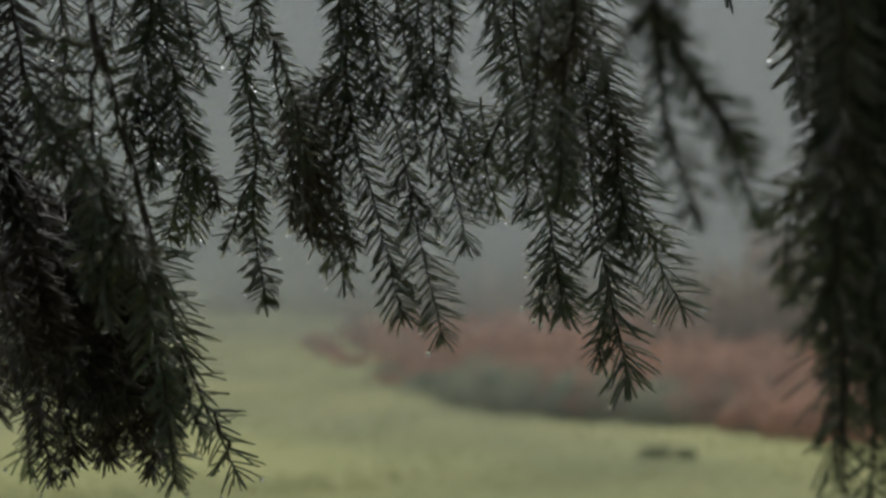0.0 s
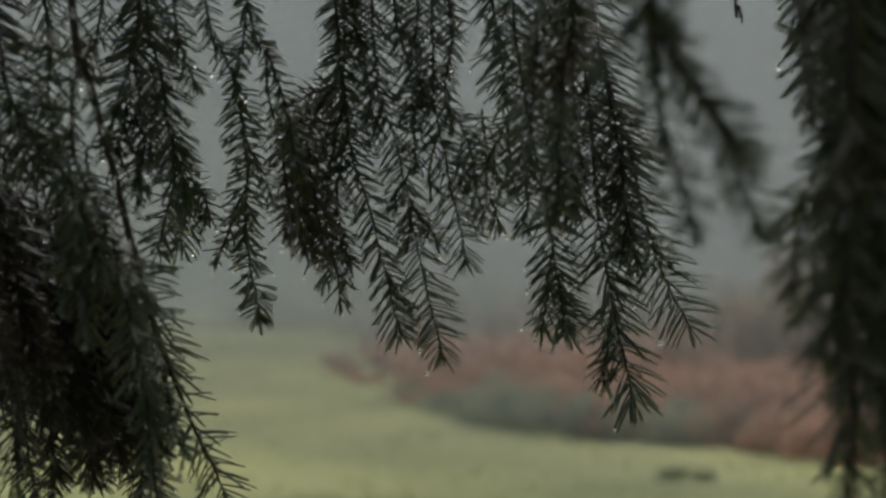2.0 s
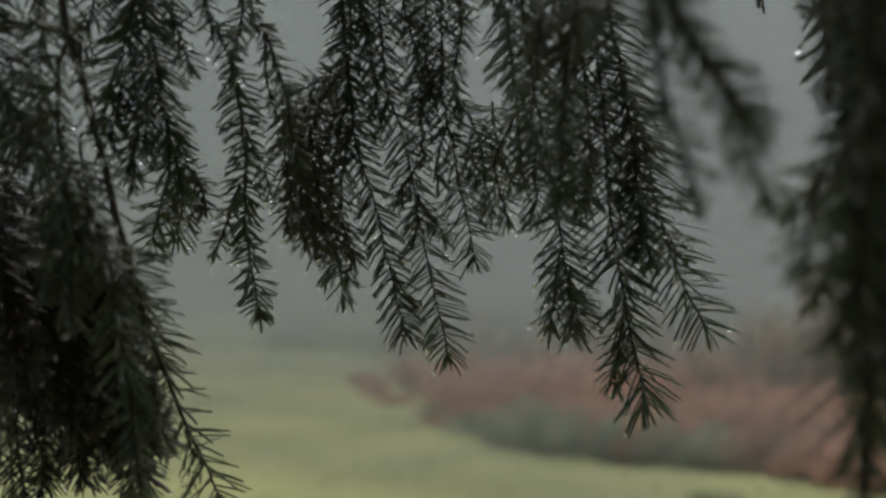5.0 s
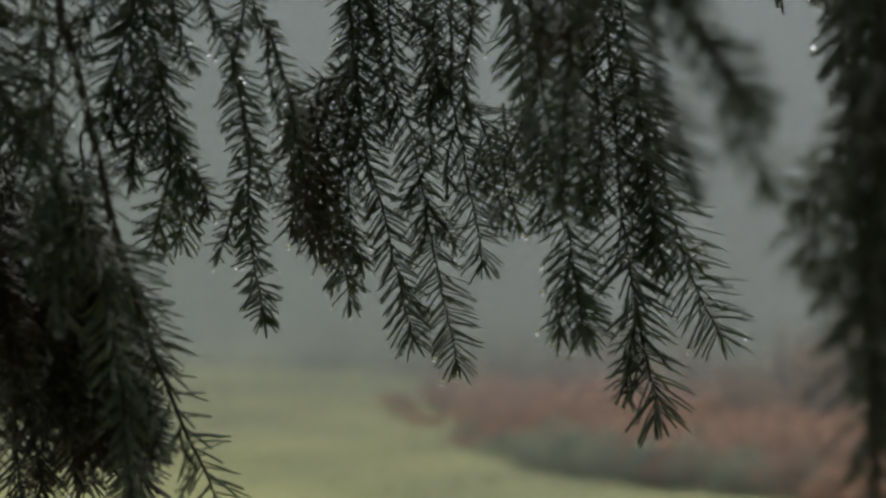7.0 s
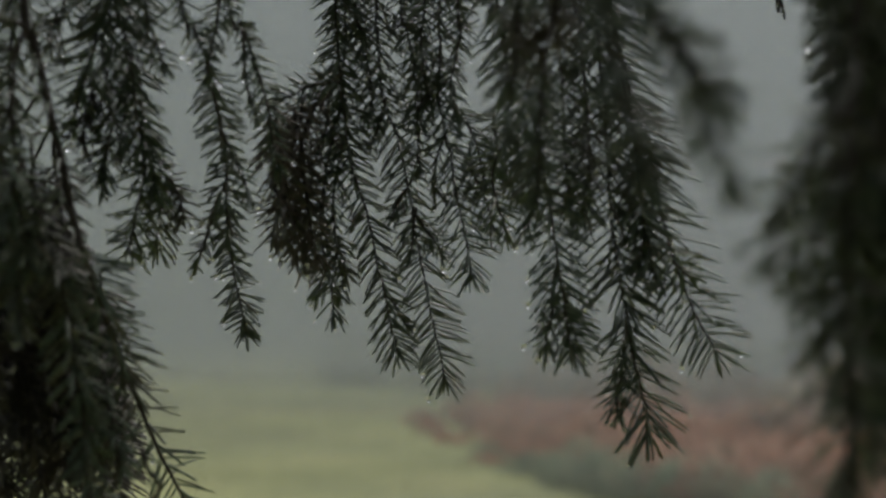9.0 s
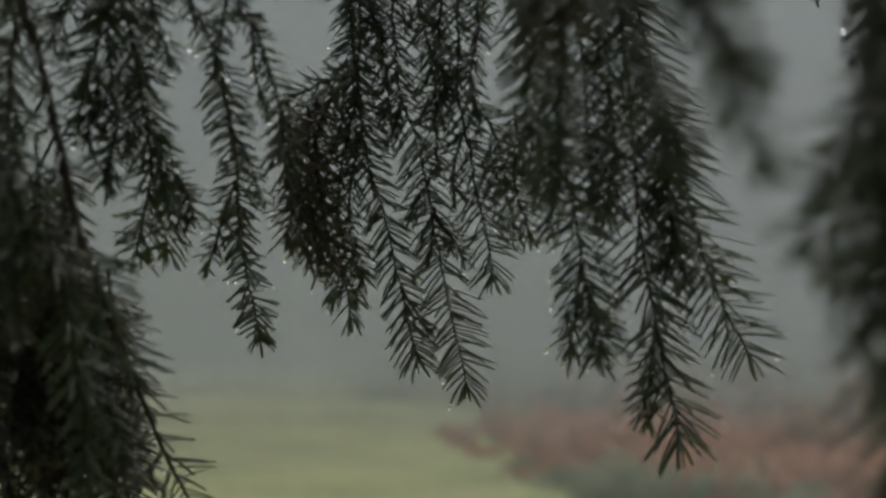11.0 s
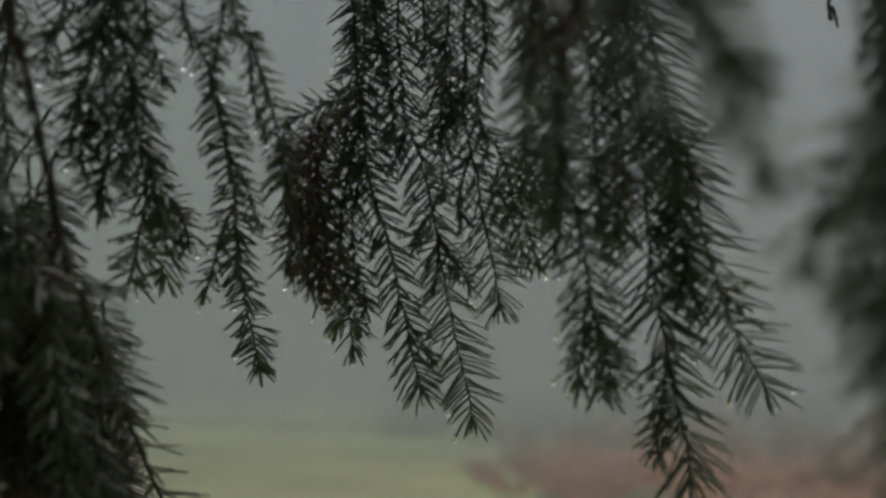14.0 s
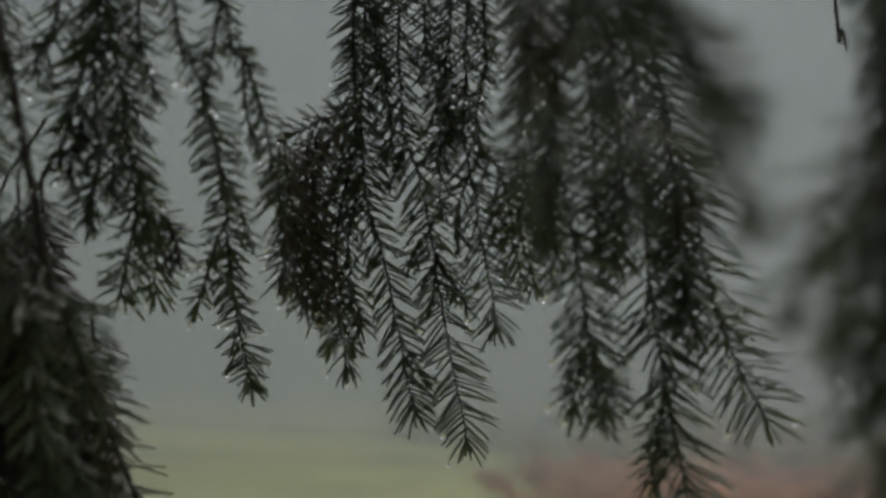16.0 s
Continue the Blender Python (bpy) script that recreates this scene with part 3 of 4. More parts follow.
hung.append(twig([(-0.112, 0.900, 1.704), (-0.111, 0.907, 1.674), (-0.109, 0.913, 1.647), (-0.113, 0.920, 1.624)], 0.0248, 1.2, start=0.02, brown=True))
hung.append(twig([(-0.103, 0.920, 1.687), (-0.101, 0.927, 1.660), (-0.098, 0.933, 1.633), (-0.095, 0.940, 1.605)], 0.0254, 1.2, start=0.02, brown=True))
hung.append(twig([(-0.067, 0.910, 1.727), (-0.081, 0.910, 1.725), (-0.095, 0.910, 1.721), (-0.108, 0.910, 1.716)], 0.0200, 1, start=0.05))
hung.append(twig([(-0.076, 0.930, 1.725), (-0.091, 0.933, 1.717), (-0.105, 0.937, 1.706), (-0.116, 0.940, 1.690)], 0.0214, 1.1, start=0.05, brown=True))
hung.append(twig([(-0.073, 0.930, 2.000), (-0.069, 0.930, 1.793), (-0.068, 0.932, 1.761), (-0.068, 0.934, 1.733), (-0.067, 0.935, 1.710), (-0.066, 0.937, 1.688), (-0.062, 0.939, 1.669), (-0.057, 0.941, 1.649), (-0.052, 0.943, 1.629), (-0.047, 0.945, 1.609), (-0.041, 0.946, 1.589), (-0.036, 0.948, 1.567), (-0.030, 0.950, 1.545)], 0.0248, 0.9, single=True, flat=22, start=0.35))
hung.append(twig([(-0.050, 0.940, 2.000), (-0.048, 0.940, 1.796), (-0.047, 0.943, 1.768), (-0.046, 0.945, 1.744), (-0.045, 0.948, 1.726), (-0.040, 0.951, 1.711), (-0.034, 0.953, 1.695), (-0.030, 0.956, 1.675), (-0.026, 0.959, 1.657), (-0.022, 0.962, 1.637), (-0.017, 0.964, 1.617), (-0.013, 0.967, 1.596), (-0.009, 0.970, 1.573), (-0.003, 0.972, 1.548), (-0.001, 0.975, 1.528)], 0.0279, 0.84, single=True, flat=20, start=0.33))
hung.append(twig([(-0.001, 0.930, 2.000), (-0.004, 0.930, 1.792), (-0.005, 0.932, 1.761), (-0.005, 0.934, 1.737), (-0.004, 0.937, 1.715), (-0.001, 0.939, 1.697), (0.003, 0.941, 1.680), (0.007, 0.943, 1.658), (0.012, 0.946, 1.640), (0.016, 0.948, 1.621), (0.019, 0.950, 1.598)], 0.0265, 0.95, flat=22, start=0.4))
hung.append(twig([(-0.078, 0.930, 2.000), (-0.061, 0.930, 1.793), (-0.057, 0.932, 1.769), (-0.053, 0.935, 1.750), (-0.050, 0.938, 1.730), (-0.052, 0.940, 1.710)], 0.0230, 1, start=0.55))
hung.append(twig([(-0.049, 0.940, 2.000), (-0.032, 0.940, 1.795), (-0.028, 0.940, 1.771), (-0.023, 0.940, 1.750), (-0.020, 0.940, 1.730), (-0.018, 0.940, 1.708)], 0.0232, 1.05, start=0.54))
hung.append(twig([(-0.010, 0.930, 2.000), (-0.014, 0.930, 1.792), (-0.015, 0.930, 1.764), (-0.013, 0.930, 1.740), (-0.009, 0.930, 1.720)], 0.0213, 1.1, start=0.58))
hung.append(twig([(-0.082, 0.920, 2.000), (-0.074, 0.920, 1.791), (-0.072, 0.923, 1.763), (-0.071, 0.927, 1.740), (-0.070, 0.930, 1.717)], 0.0211, 1.1, start=0.58))
hung.append(twig([(-0.002, 0.920, 2.000), (0.008, 0.920, 1.789), (0.010, 0.923, 1.766), (0.009, 0.925, 1.747), (0.006, 0.927, 1.728), (0.009, 0.930, 1.708)], 0.0187, 1, start=0.56))
hung.append(twig([(-0.041, 0.940, 1.722), (-0.045, 0.945, 1.707), (-0.052, 0.950, 1.691)], 0.0175, 0.6, start=0.1))
hung.append(twig([(-0.023, 0.950, 1.667), (-0.032, 0.955, 1.655), (-0.039, 0.960, 1.641)], 0.0185, 0.7, start=0.1))
hung.append(twig([(-0.021, 0.960, 1.643), (-0.011, 0.962, 1.629), (-0.002, 0.965, 1.614)], 0.0195, 0.85, start=0.1))
hung.append(twig([(-0.021, 0.960, 1.649), (-0.023, 0.962, 1.631), (-0.026, 0.965, 1.615)], 0.0170, 0.5, start=0.15))
hung.append(twig([(-0.040, 0.960, 1.586), (-0.033, 0.960, 1.578), (-0.026, 0.960, 1.566)], 0.0152, 0.7, start=0.1, fresh=True))
hung.append(twig([(0.001, 0.940, 1.700), (-0.005, 0.943, 1.682), (-0.008, 0.947, 1.662), (-0.001, 0.950, 1.654)], 0.0191, 0.7, start=0.1))
hung.append(twig([(0.011, 0.950, 1.687), (0.019, 0.953, 1.671), (0.027, 0.957, 1.655), (0.033, 0.960, 1.634)], 0.0253, 0.85, start=0.1, flat=25))
hung.append(twig([(0.005, 0.940, 1.718), (0.015, 0.943, 1.702), (0.022, 0.947, 1.684), (0.028, 0.950, 1.662)], 0.0241, 0.95, start=0.05, flat=25))
hung.append(twig([(-0.005, 0.940, 1.738), (-0.017, 0.940, 1.718), (-0.020, 0.940, 1.694), (-0.017, 0.940, 1.674)], 0.0223, 0.9, start=0.05))
hung.append(twig([(0.033, 0.950, 1.715), (0.035, 0.953, 1.695), (0.041, 0.957, 1.677), (0.049, 0.960, 1.655)], 0.0261, 0.7, start=0.1, fresh=True))
hung.append(twig([(0.043, 0.820, 2.000), (0.050, 0.820, 1.776), (0.051, 0.825, 1.748), (0.054, 0.830, 1.723), (0.059, 0.835, 1.698), (0.065, 0.840, 1.668), (0.070, 0.845, 1.638), (0.074, 0.850, 1.612), (0.080, 0.855, 1.581), (0.086, 0.860, 1.551)], 0.0296, 1.1, flat=30, start=0.39))
hung.append(twig([(0.077, 0.860, 1.604), (0.074, 0.865, 1.585), (0.071, 0.870, 1.568), (0.070, 0.875, 1.552)], 0.0242, 1, start=0.1))
hung.append(twig([(0.080, 0.860, 1.589), (0.087, 0.867, 1.570), (0.090, 0.875, 1.552)], 0.0251, 0.9, start=0.1))
hung.append(twig([(0.069, 0.860, 2.000), (0.093, 0.860, 1.785), (0.100, 0.864, 1.755), (0.105, 0.869, 1.724), (0.109, 0.873, 1.686), (0.112, 0.878, 1.647), (0.116, 0.882, 1.616), (0.120, 0.887, 1.584), (0.124, 0.891, 1.556), (0.130, 0.896, 1.528), (0.135, 0.900, 1.499)], 0.0368, 0.95, flat=28, single=True, start=0.33))
hung.append(twig([(0.122, 0.890, 1.572), (0.119, 0.893, 1.548), (0.116, 0.897, 1.528), (0.115, 0.900, 1.512)], 0.0211, 0.7, start=0.1))
hung.append(twig([(0.091, 0.870, 2.000), (0.108, 0.870, 1.787), (0.113, 0.873, 1.748), (0.121, 0.877, 1.715), (0.130, 0.880, 1.688), (0.137, 0.883, 1.663), (0.142, 0.887, 1.637), (0.149, 0.890, 1.612), (0.157, 0.893, 1.590), (0.167, 0.897, 1.569), (0.177, 0.900, 1.551)], 0.0360, 0.95, flat=26, start=0.36))
hung.append(twig([(0.116, 0.860, 1.719), (0.122, 0.865, 1.689), (0.127, 0.870, 1.654), (0.132, 0.875, 1.623), (0.138, 0.880, 1.596)], 0.0289, 1.2, start=0.05))
hung.append(twig([(0.127, 0.870, 1.685), (0.127, 0.873, 1.654), (0.130, 0.877, 1.627), (0.127, 0.880, 1.604)], 0.0262, 0.9, start=0.05))
hung.append(twig([(0.058, 0.840, 2.000), (0.070, 0.840, 1.781), (0.073, 0.842, 1.751), (0.078, 0.844, 1.721), (0.080, 0.846, 1.691), (0.082, 0.848, 1.661), (0.085, 0.850, 1.634)], 0.0253, 1, start=0.47))
hung.append(twig([(0.063, 0.850, 2.000), (0.082, 0.850, 1.783), (0.088, 0.852, 1.753), (0.090, 0.854, 1.726), (0.093, 0.856, 1.696), (0.094, 0.858, 1.665), (0.092, 0.860, 1.635)], 0.0265, 1.1, start=0.47))
hung.append(twig([(0.023, 0.840, 2.000), (0.038, 0.840, 1.781), (0.042, 0.847, 1.756), (0.045, 0.853, 1.731), (0.047, 0.860, 1.709)], 0.0255, 1.1, start=0.59))
hung.append(twig([(0.056, 0.900, 1.710), (0.047, 0.907, 1.693), (0.037, 0.915, 1.671), (0.038, 0.923, 1.649), (0.044, 0.930, 1.628)], 0.0255, 0.75, start=0.05, fresh=True))
hung.append(twig([(0.051, 0.900, 1.704), (0.051, 0.907, 1.686), (0.053, 0.913, 1.667), (0.055, 0.920, 1.649)], 0.0215, 0.7, start=0.1, fresh=True))
hung.append(twig([(0.063, 0.840, 1.679), (0.059, 0.847, 1.657), (0.061, 0.853, 1.639), (0.057, 0.860, 1.624)], 0.0218, 0.8, start=0.1))
hung.append(twig([(0.144, 0.870, 1.619), (0.149, 0.875, 1.607), (0.160, 0.880, 1.597)], 0.0206, 0.7, start=0.1, fresh=True))
hung.append(twig([(0.053, 0.500, 2.000), (0.087, 0.500, 1.708), (0.092, 0.502, 1.694), (0.098, 0.504, 1.679), (0.108, 0.506, 1.662), (0.119, 0.508, 1.647), (0.127, 0.510, 1.637)], 0.0185, 1.5, flat=38, thick=2.8, end=1.6, start=0.66))
hung.append(twig([(0.089, 0.500, 1.685), (0.092, 0.502, 1.665), (0.095, 0.505, 1.646), (0.100, 0.508, 1.628), (0.107, 0.510, 1.611)], 0.0165, 1.1, thick=2.0, start=0.05))
hung.append(twig([(0.117, 0.500, 1.646), (0.121, 0.503, 1.634), (0.126, 0.507, 1.621), (0.132, 0.510, 1.610)], 0.0160, 1.0, start=0.05, fresh=True))
hung.append(twig([(0.090, 0.500, 1.699), (0.082, 0.500, 1.690), (0.074, 0.500, 1.681), (0.068, 0.500, 1.669)], 0.0150, 0.6, start=0.1))
hung.append(twig([(0.097, 0.680, 2.000), (0.078, 0.680, 1.733), (0.073, 0.682, 1.705), (0.070, 0.685, 1.677), (0.068, 0.688, 1.649), (0.066, 0.690, 1.623)], 0.0176, 1.5, thick=2.0, start=0.58))
hung.append(twig([(0.077, 0.690, 2.000), (0.060, 0.690, 1.732), (0.058, 0.693, 1.709), (0.055, 0.697, 1.680), (0.052, 0.700, 1.653)], 0.0169, 1.1, start=0.64))
hung.append(twig([(0.207, 0.950, 2.000), (0.224, 0.950, 1.801), (0.227, 0.950, 1.790), (0.230, 0.950, 1.777)], 0.0040, 0.02, start=0.69))
hung.append(twig([(0.198, 0.740, 2.000), (0.212, 0.740, 1.752), (0.214, 0.743, 1.729), (0.217, 0.747, 1.708), (0.221, 0.750, 1.690)], 0.0206, 1.2, flat=30, start=0.65))
hung.append(twig([(0.189, 0.570, 1.657), (0.186, 0.572, 1.617), (0.183, 0.574, 1.590), (0.182, 0.576, 1.561), (0.184, 0.578, 1.530), (0.185, 0.580, 1.492)], 0.0339, 0.5, thick=2.4, start=0.1, flat=25))
hung.append(twig([(0.190, 0.600, 1.603), (0.184, 0.603, 1.591), (0.177, 0.607, 1.580), (0.173, 0.610, 1.570)], 0.0187, 0.5, start=0.1, fresh=True))
hung.append(twig([(0.191, 0.600, 1.627), (0.179, 0.603, 1.625), (0.171, 0.607, 1.620), (0.163, 0.610, 1.611)], 0.0160, 0.6, start=0.1, fresh=True))
hung.append(twig([(0.194, 0.600, 2.000), (0.196, 0.600, 1.723), (0.196, 0.600, 1.676), (0.194, 0.600, 1.634), (0.191, 0.600, 1.598)], 0.0223, 1.8, old_shaded=True, start=0.58))
hung.append(twig([(0.216, 0.610, 2.000), (0.213, 0.610, 1.724), (0.212, 0.610, 1.668), (0.210, 0.610, 1.618), (0.208, 0.610, 1.573)], 0.0259, 2, old_shaded=True, start=0.54))
hung.append(twig([(0.229, 0.600, 2.000), (0.226, 0.600, 1.722), (0.225, 0.600, 1.661), (0.221, 0.600, 1.606), (0.218, 0.600, 1.545)], 0.0255, 1.8, old_shaded=True, start=0.51))
hung.append(twig([(0.257, 0.630, 2.000), (0.255, 0.630, 1.728), (0.254, 0.630, 1.649), (0.249, 0.630, 1.577), (0.245, 0.630, 1.490)], 0.0301, 1.6, old_shaded=True, start=0.44))
hung.append(twig([(-0.288, 0.770, 2.000), (-0.269, 0.770, 1.767), (-0.263, 0.770, 1.728), (-0.254, 0.770, 1.692), (-0.243, 0.770, 1.656)], 0.0286, 1.62, old_shaded=True, start=0.54))
hung.append(twig([(-0.313, 0.780, 2.000), (-0.296, 0.780, 1.770), (-0.290, 0.780, 1.726), (-0.280, 0.780, 1.683), (-0.271, 0.780, 1.643)], 0.0290, 1.75, old_shaded=True, start=0.52))
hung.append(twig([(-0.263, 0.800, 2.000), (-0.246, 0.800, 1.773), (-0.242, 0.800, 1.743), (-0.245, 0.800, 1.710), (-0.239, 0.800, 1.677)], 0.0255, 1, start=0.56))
hung.append(twig([(-0.316, 0.920, 1.665), (-0.313, 0.925, 1.617), (-0.310, 0.930, 1.569), (-0.307, 0.935, 1.533), (-0.307, 0.940, 1.508)], 0.0339, 2.00, old_shaded=True))
hung.append(twig([(-0.295, 0.920, 1.653), (-0.290, 0.925, 1.605), (-0.287, 0.930, 1.557), (-0.284, 0.935, 1.525), (-0.284, 0.940, 1.496)], 0.0339, 2.00, old_shaded=True))
hung.append(twig([(-0.270, 0.910, 1.632), (-0.266, 0.915, 1.585), (-0.261, 0.920, 1.541), (-0.258, 0.925, 1.514), (-0.259, 0.930, 1.489)], 0.0335, 2.00, old_shaded=True))
hung.append(twig([(-0.251, 0.900, 1.616), (-0.244, 0.905, 1.573), (-0.239, 0.910, 1.530), (-0.236, 0.915, 1.503), (-0.240, 0.920, 1.479)], 0.0309, 1.88, old_shaded=True))
hung.append(twig([(-0.345, 0.940, 1.667), (-0.344, 0.945, 1.618), (-0.341, 0.950, 1.569), (-0.339, 0.955, 1.532), (-0.336, 0.960, 1.503)], 0.0347, 2.00, old_shaded=True))
hung.append(twig([(-0.371, 0.960, 1.669), (-0.374, 0.973, 1.607), (-0.373, 0.987, 1.543), (-0.371, 1.000, 1.473)], 0.0359, 1.75, old_shaded=True))
hung.append(twig([(-0.343, 0.980, 1.543), (-0.342, 0.993, 1.500), (-0.344, 1.007, 1.460), (-0.347, 1.020, 1.419)], 0.0294, 0.8, fresh=True))
hung.append(twig([(-0.317, 0.980, 1.527), (-0.315, 0.993, 1.492), (-0.315, 1.007, 1.456), (-0.320, 1.020, 1.428)], 0.0294, 0.8, fresh=True))
hung.append(twig([(-0.206, 0.864, 1.600), (-0.215, 0.880, 1.596), (-0.210, 0.880, 1.554), (-0.209, 0.880, 1.517), (-0.210, 0.880, 1.442)], 0.0227, 1.38, start=0.17, old_shaded=True))
hung.append(twig([(-0.238, 0.828, 1.640), (-0.232, 0.820, 1.638), (-0.223, 0.820, 1.613), (-0.215, 0.820, 1.586), (-0.207, 0.820, 1.550)], 0.0237, 1.36, start=0.17, old_shaded=True))
hung.append(twig([(-0.284, 0.798, 1.697), (-0.292, 0.780, 1.693), (-0.276, 0.777, 1.639), (-0.263, 0.773, 1.600), (-0.248, 0.770, 1.547)], 0.0232, 1.45, start=0.18, old_shaded=True))
hung.append(twig([(-0.270, 0.795, 1.652), (-0.275, 0.780, 1.650), (-0.259, 0.777, 1.600), (-0.249, 0.773, 1.566), (-0.234, 0.770, 1.515)], 0.0232, 1.45, start=0.16, old_shaded=True))
hung.append(twig([(-0.264, 0.794, 1.637), (-0.265, 0.800, 1.634), (-0.250, 0.797, 1.593), (-0.240, 0.793, 1.552), (-0.228, 0.790, 1.502)], 0.0226, 1.45, start=0.11, old_shaded=True))
hung.append(twig([(-0.225, 0.820, 1.618), (-0.235, 0.810, 1.603), (-0.227, 0.807, 1.569), (-0.216, 0.803, 1.538), (-0.207, 0.800, 1.501)], 0.0212, 1.36, start=0.21, old_shaded=True))
hung.append(twig([(-0.256, 0.798, 1.608), (-0.249, 0.800, 1.606), (-0.237, 0.797, 1.565), (-0.225, 0.793, 1.532), (-0.218, 0.790, 1.495)], 0.0222, 1.36, start=0.12, old_shaded=True))
hung.append(twig([(-0.263, 0.773, 1.600), (-0.273, 0.760, 1.593), (-0.262, 0.757, 1.554), (-0.250, 0.753, 1.523), (-0.249, 0.750, 1.486)], 0.0225, 1.12, start=0.19, old_shaded=True))
hung.append(twig([(-0.281, 0.930, 1.568), (-0.307, 0.900, 1.546), (-0.298, 0.897, 1.504), (-0.294, 0.893, 1.477), (-0.287, 0.890, 1.437)], 0.0215, 1.12, start=0.33, old_shaded=True))
hung.append(twig([(-0.273, 0.930, 1.529), (-0.284, 0.900, 1.523), (-0.278, 0.897, 1.496), (-0.276, 0.893, 1.474), (-0.276, 0.890, 1.440)], 0.0200, 1.00, start=0.33, old_shaded=True))
hung.append(twig([(-0.273, 0.830, 1.578), (-0.288, 0.840, 1.571), (-0.268, 0.837, 1.536), (-0.253, 0.833, 1.508), (-0.241, 0.830, 1.487)], 0.0235, 1.36, start=0.22, old_shaded=True))
hung.append(twig([(-0.239, 0.849, 1.662), (-0.247, 0.840, 1.646), (-0.224, 0.840, 1.590), (-0.207, 0.840, 1.543), (-0.189, 0.840, 1.487)], 0.0257, 1.36, old_shaded=True, start=0.16))
hung.append(twig([(-0.238, 0.840, 1.626), (-0.246, 0.830, 1.616), (-0.230, 0.827, 1.562), (-0.218, 0.823, 1.523), (-0.206, 0.820, 1.475)], 0.0250, 1.36, old_shaded=True, start=0.15))
hung.append(twig([(-0.284, 0.807, 1.758), (-0.323, 0.810, 1.717), (-0.316, 0.807, 1.639), (-0.307, 0.803, 1.579), (-0.296, 0.800, 1.506)], 0.0243, 1.30, start=0.25, old_shaded=True))
hung.append(twig([(-0.225, 0.846, 1.682), (-0.233, 0.840, 1.672), (-0.220, 0.837, 1.603), (-0.209, 0.833, 1.549), (-0.196, 0.830, 1.481)], 0.0254, 1.30, old_shaded=True, start=0.12))
hung.append(twig([(-0.243, 0.844, 1.683), (-0.243, 0.830, 1.671), (-0.232, 0.827, 1.602), (-0.222, 0.823, 1.543), (-0.211, 0.820, 1.478)], 0.0250, 1.30, old_shaded=True, start=0.15))
hung.append(twig([(-0.219, 0.860, 1.605), (-0.220, 0.860, 1.590), (-0.206, 0.857, 1.549), (-0.197, 0.853, 1.515), (-0.189, 0.850, 1.479)], 0.0252, 1.45, old_shaded=True, start=0.16))
hung.append(twig([(-0.246, 0.830, 1.616), (-0.253, 0.830, 1.616), (-0.243, 0.827, 1.569), (-0.234, 0.823, 1.523), (-0.225, 0.820, 1.471)], 0.0250, 1.30, old_shaded=True, start=0.10))
hung.append(twig([(-0.283, 0.798, 1.693), (-0.286, 0.830, 1.675), (-0.272, 0.830, 1.636), (-0.263, 0.830, 1.608), (-0.252, 0.830, 1.570)], 0.0212, 1.25, start=0.31, old_shaded=True))
hung.append(twig([(-0.260, 0.830, 1.599), (-0.283, 0.830, 1.563), (-0.268, 0.830, 1.522), (-0.258, 0.830, 1.494), (-0.252, 0.830, 1.463)], 0.0212, 1.25, start=0.32, old_shaded=True))
hung.append(twig([(-0.243, 0.827, 1.569), (-0.259, 0.840, 1.549), (-0.245, 0.840, 1.514), (-0.237, 0.840, 1.486), (-0.231, 0.840, 1.459)], 0.0215, 1.25, start=0.28, old_shaded=True))
hung.append(twig([(0.177, 0.532, 2.000), (0.176, 0.530, 1.714), (0.173, 0.527, 1.625), (0.171, 0.524, 1.583), (0.169, 0.521, 1.547)], 0.0253, 0.55, thick=2.6))
hung.append(twig([(0.170, 0.521, 1.554), (0.168, 0.518, 1.524), (0.168, 0.515, 1.503), (0.167, 0.512, 1.476)], 0.0151, 0.4, thick=1.9, fresh=True))
hung.append(twig([(0.174, 0.598, 2.000), (0.176, 0.602, 1.727), (0.179, 0.608, 1.712), (0.182, 0.614, 1.698), (0.184, 0.620, 1.666)], 0.0137, 0.9))
hung.append(twig([(0.179, 0.562, 2.000), (0.181, 0.566, 1.718), (0.186, 0.572, 1.674), (0.188, 0.578, 1.654), (0.188, 0.584, 1.626)], 0.0202, 1.1))
hung.append(twig([(0.182, 0.544, 2.000), (0.185, 0.548, 1.713), (0.188, 0.554, 1.666), (0.191, 0.560, 1.618), (0.191, 0.566, 1.540)], 0.0207, 1.3))
hung.append(twig([(0.201, 0.566, 2.000), (0.202, 0.566, 1.717), (0.204, 0.566, 1.652), (0.205, 0.566, 1.597), (0.202, 0.566, 1.528)], 0.0207, 1.6))
hung.append(twig([(0.214, 0.566, 2.000), (0.214, 0.566, 1.718), (0.215, 0.566, 1.643), (0.216, 0.566, 1.562), (0.213, 0.566, 1.452)], 0.0207, 1.2))
hung.append(twig([(0.218, 0.548, 2.000), (0.218, 0.548, 1.713), (0.219, 0.548, 1.626), (0.219, 0.548, 1.554), (0.215, 0.548, 1.448)], 0.0201, 1))
hung.append(twig([(0.173, 0.530, 1.625), (0.167, 0.533, 1.609), (0.162, 0.536, 1.595), (0.157, 0.539, 1.579)], 0.0215, 0.7, fresh=True))
hung.append(twig([(0.174, 0.530, 1.602), (0.170, 0.533, 1.585), (0.167, 0.536, 1.574), (0.163, 0.539, 1.557)], 0.0215, 0.6, fresh=True))
hung.append(twig([(0.174, 0.528, 1.657), (0.183, 0.530, 1.648), (0.186, 0.530, 1.597), (0.187, 0.530, 1.564), (0.185, 0.530, 1.527)], 0.0195, 0.75, start=0.15))
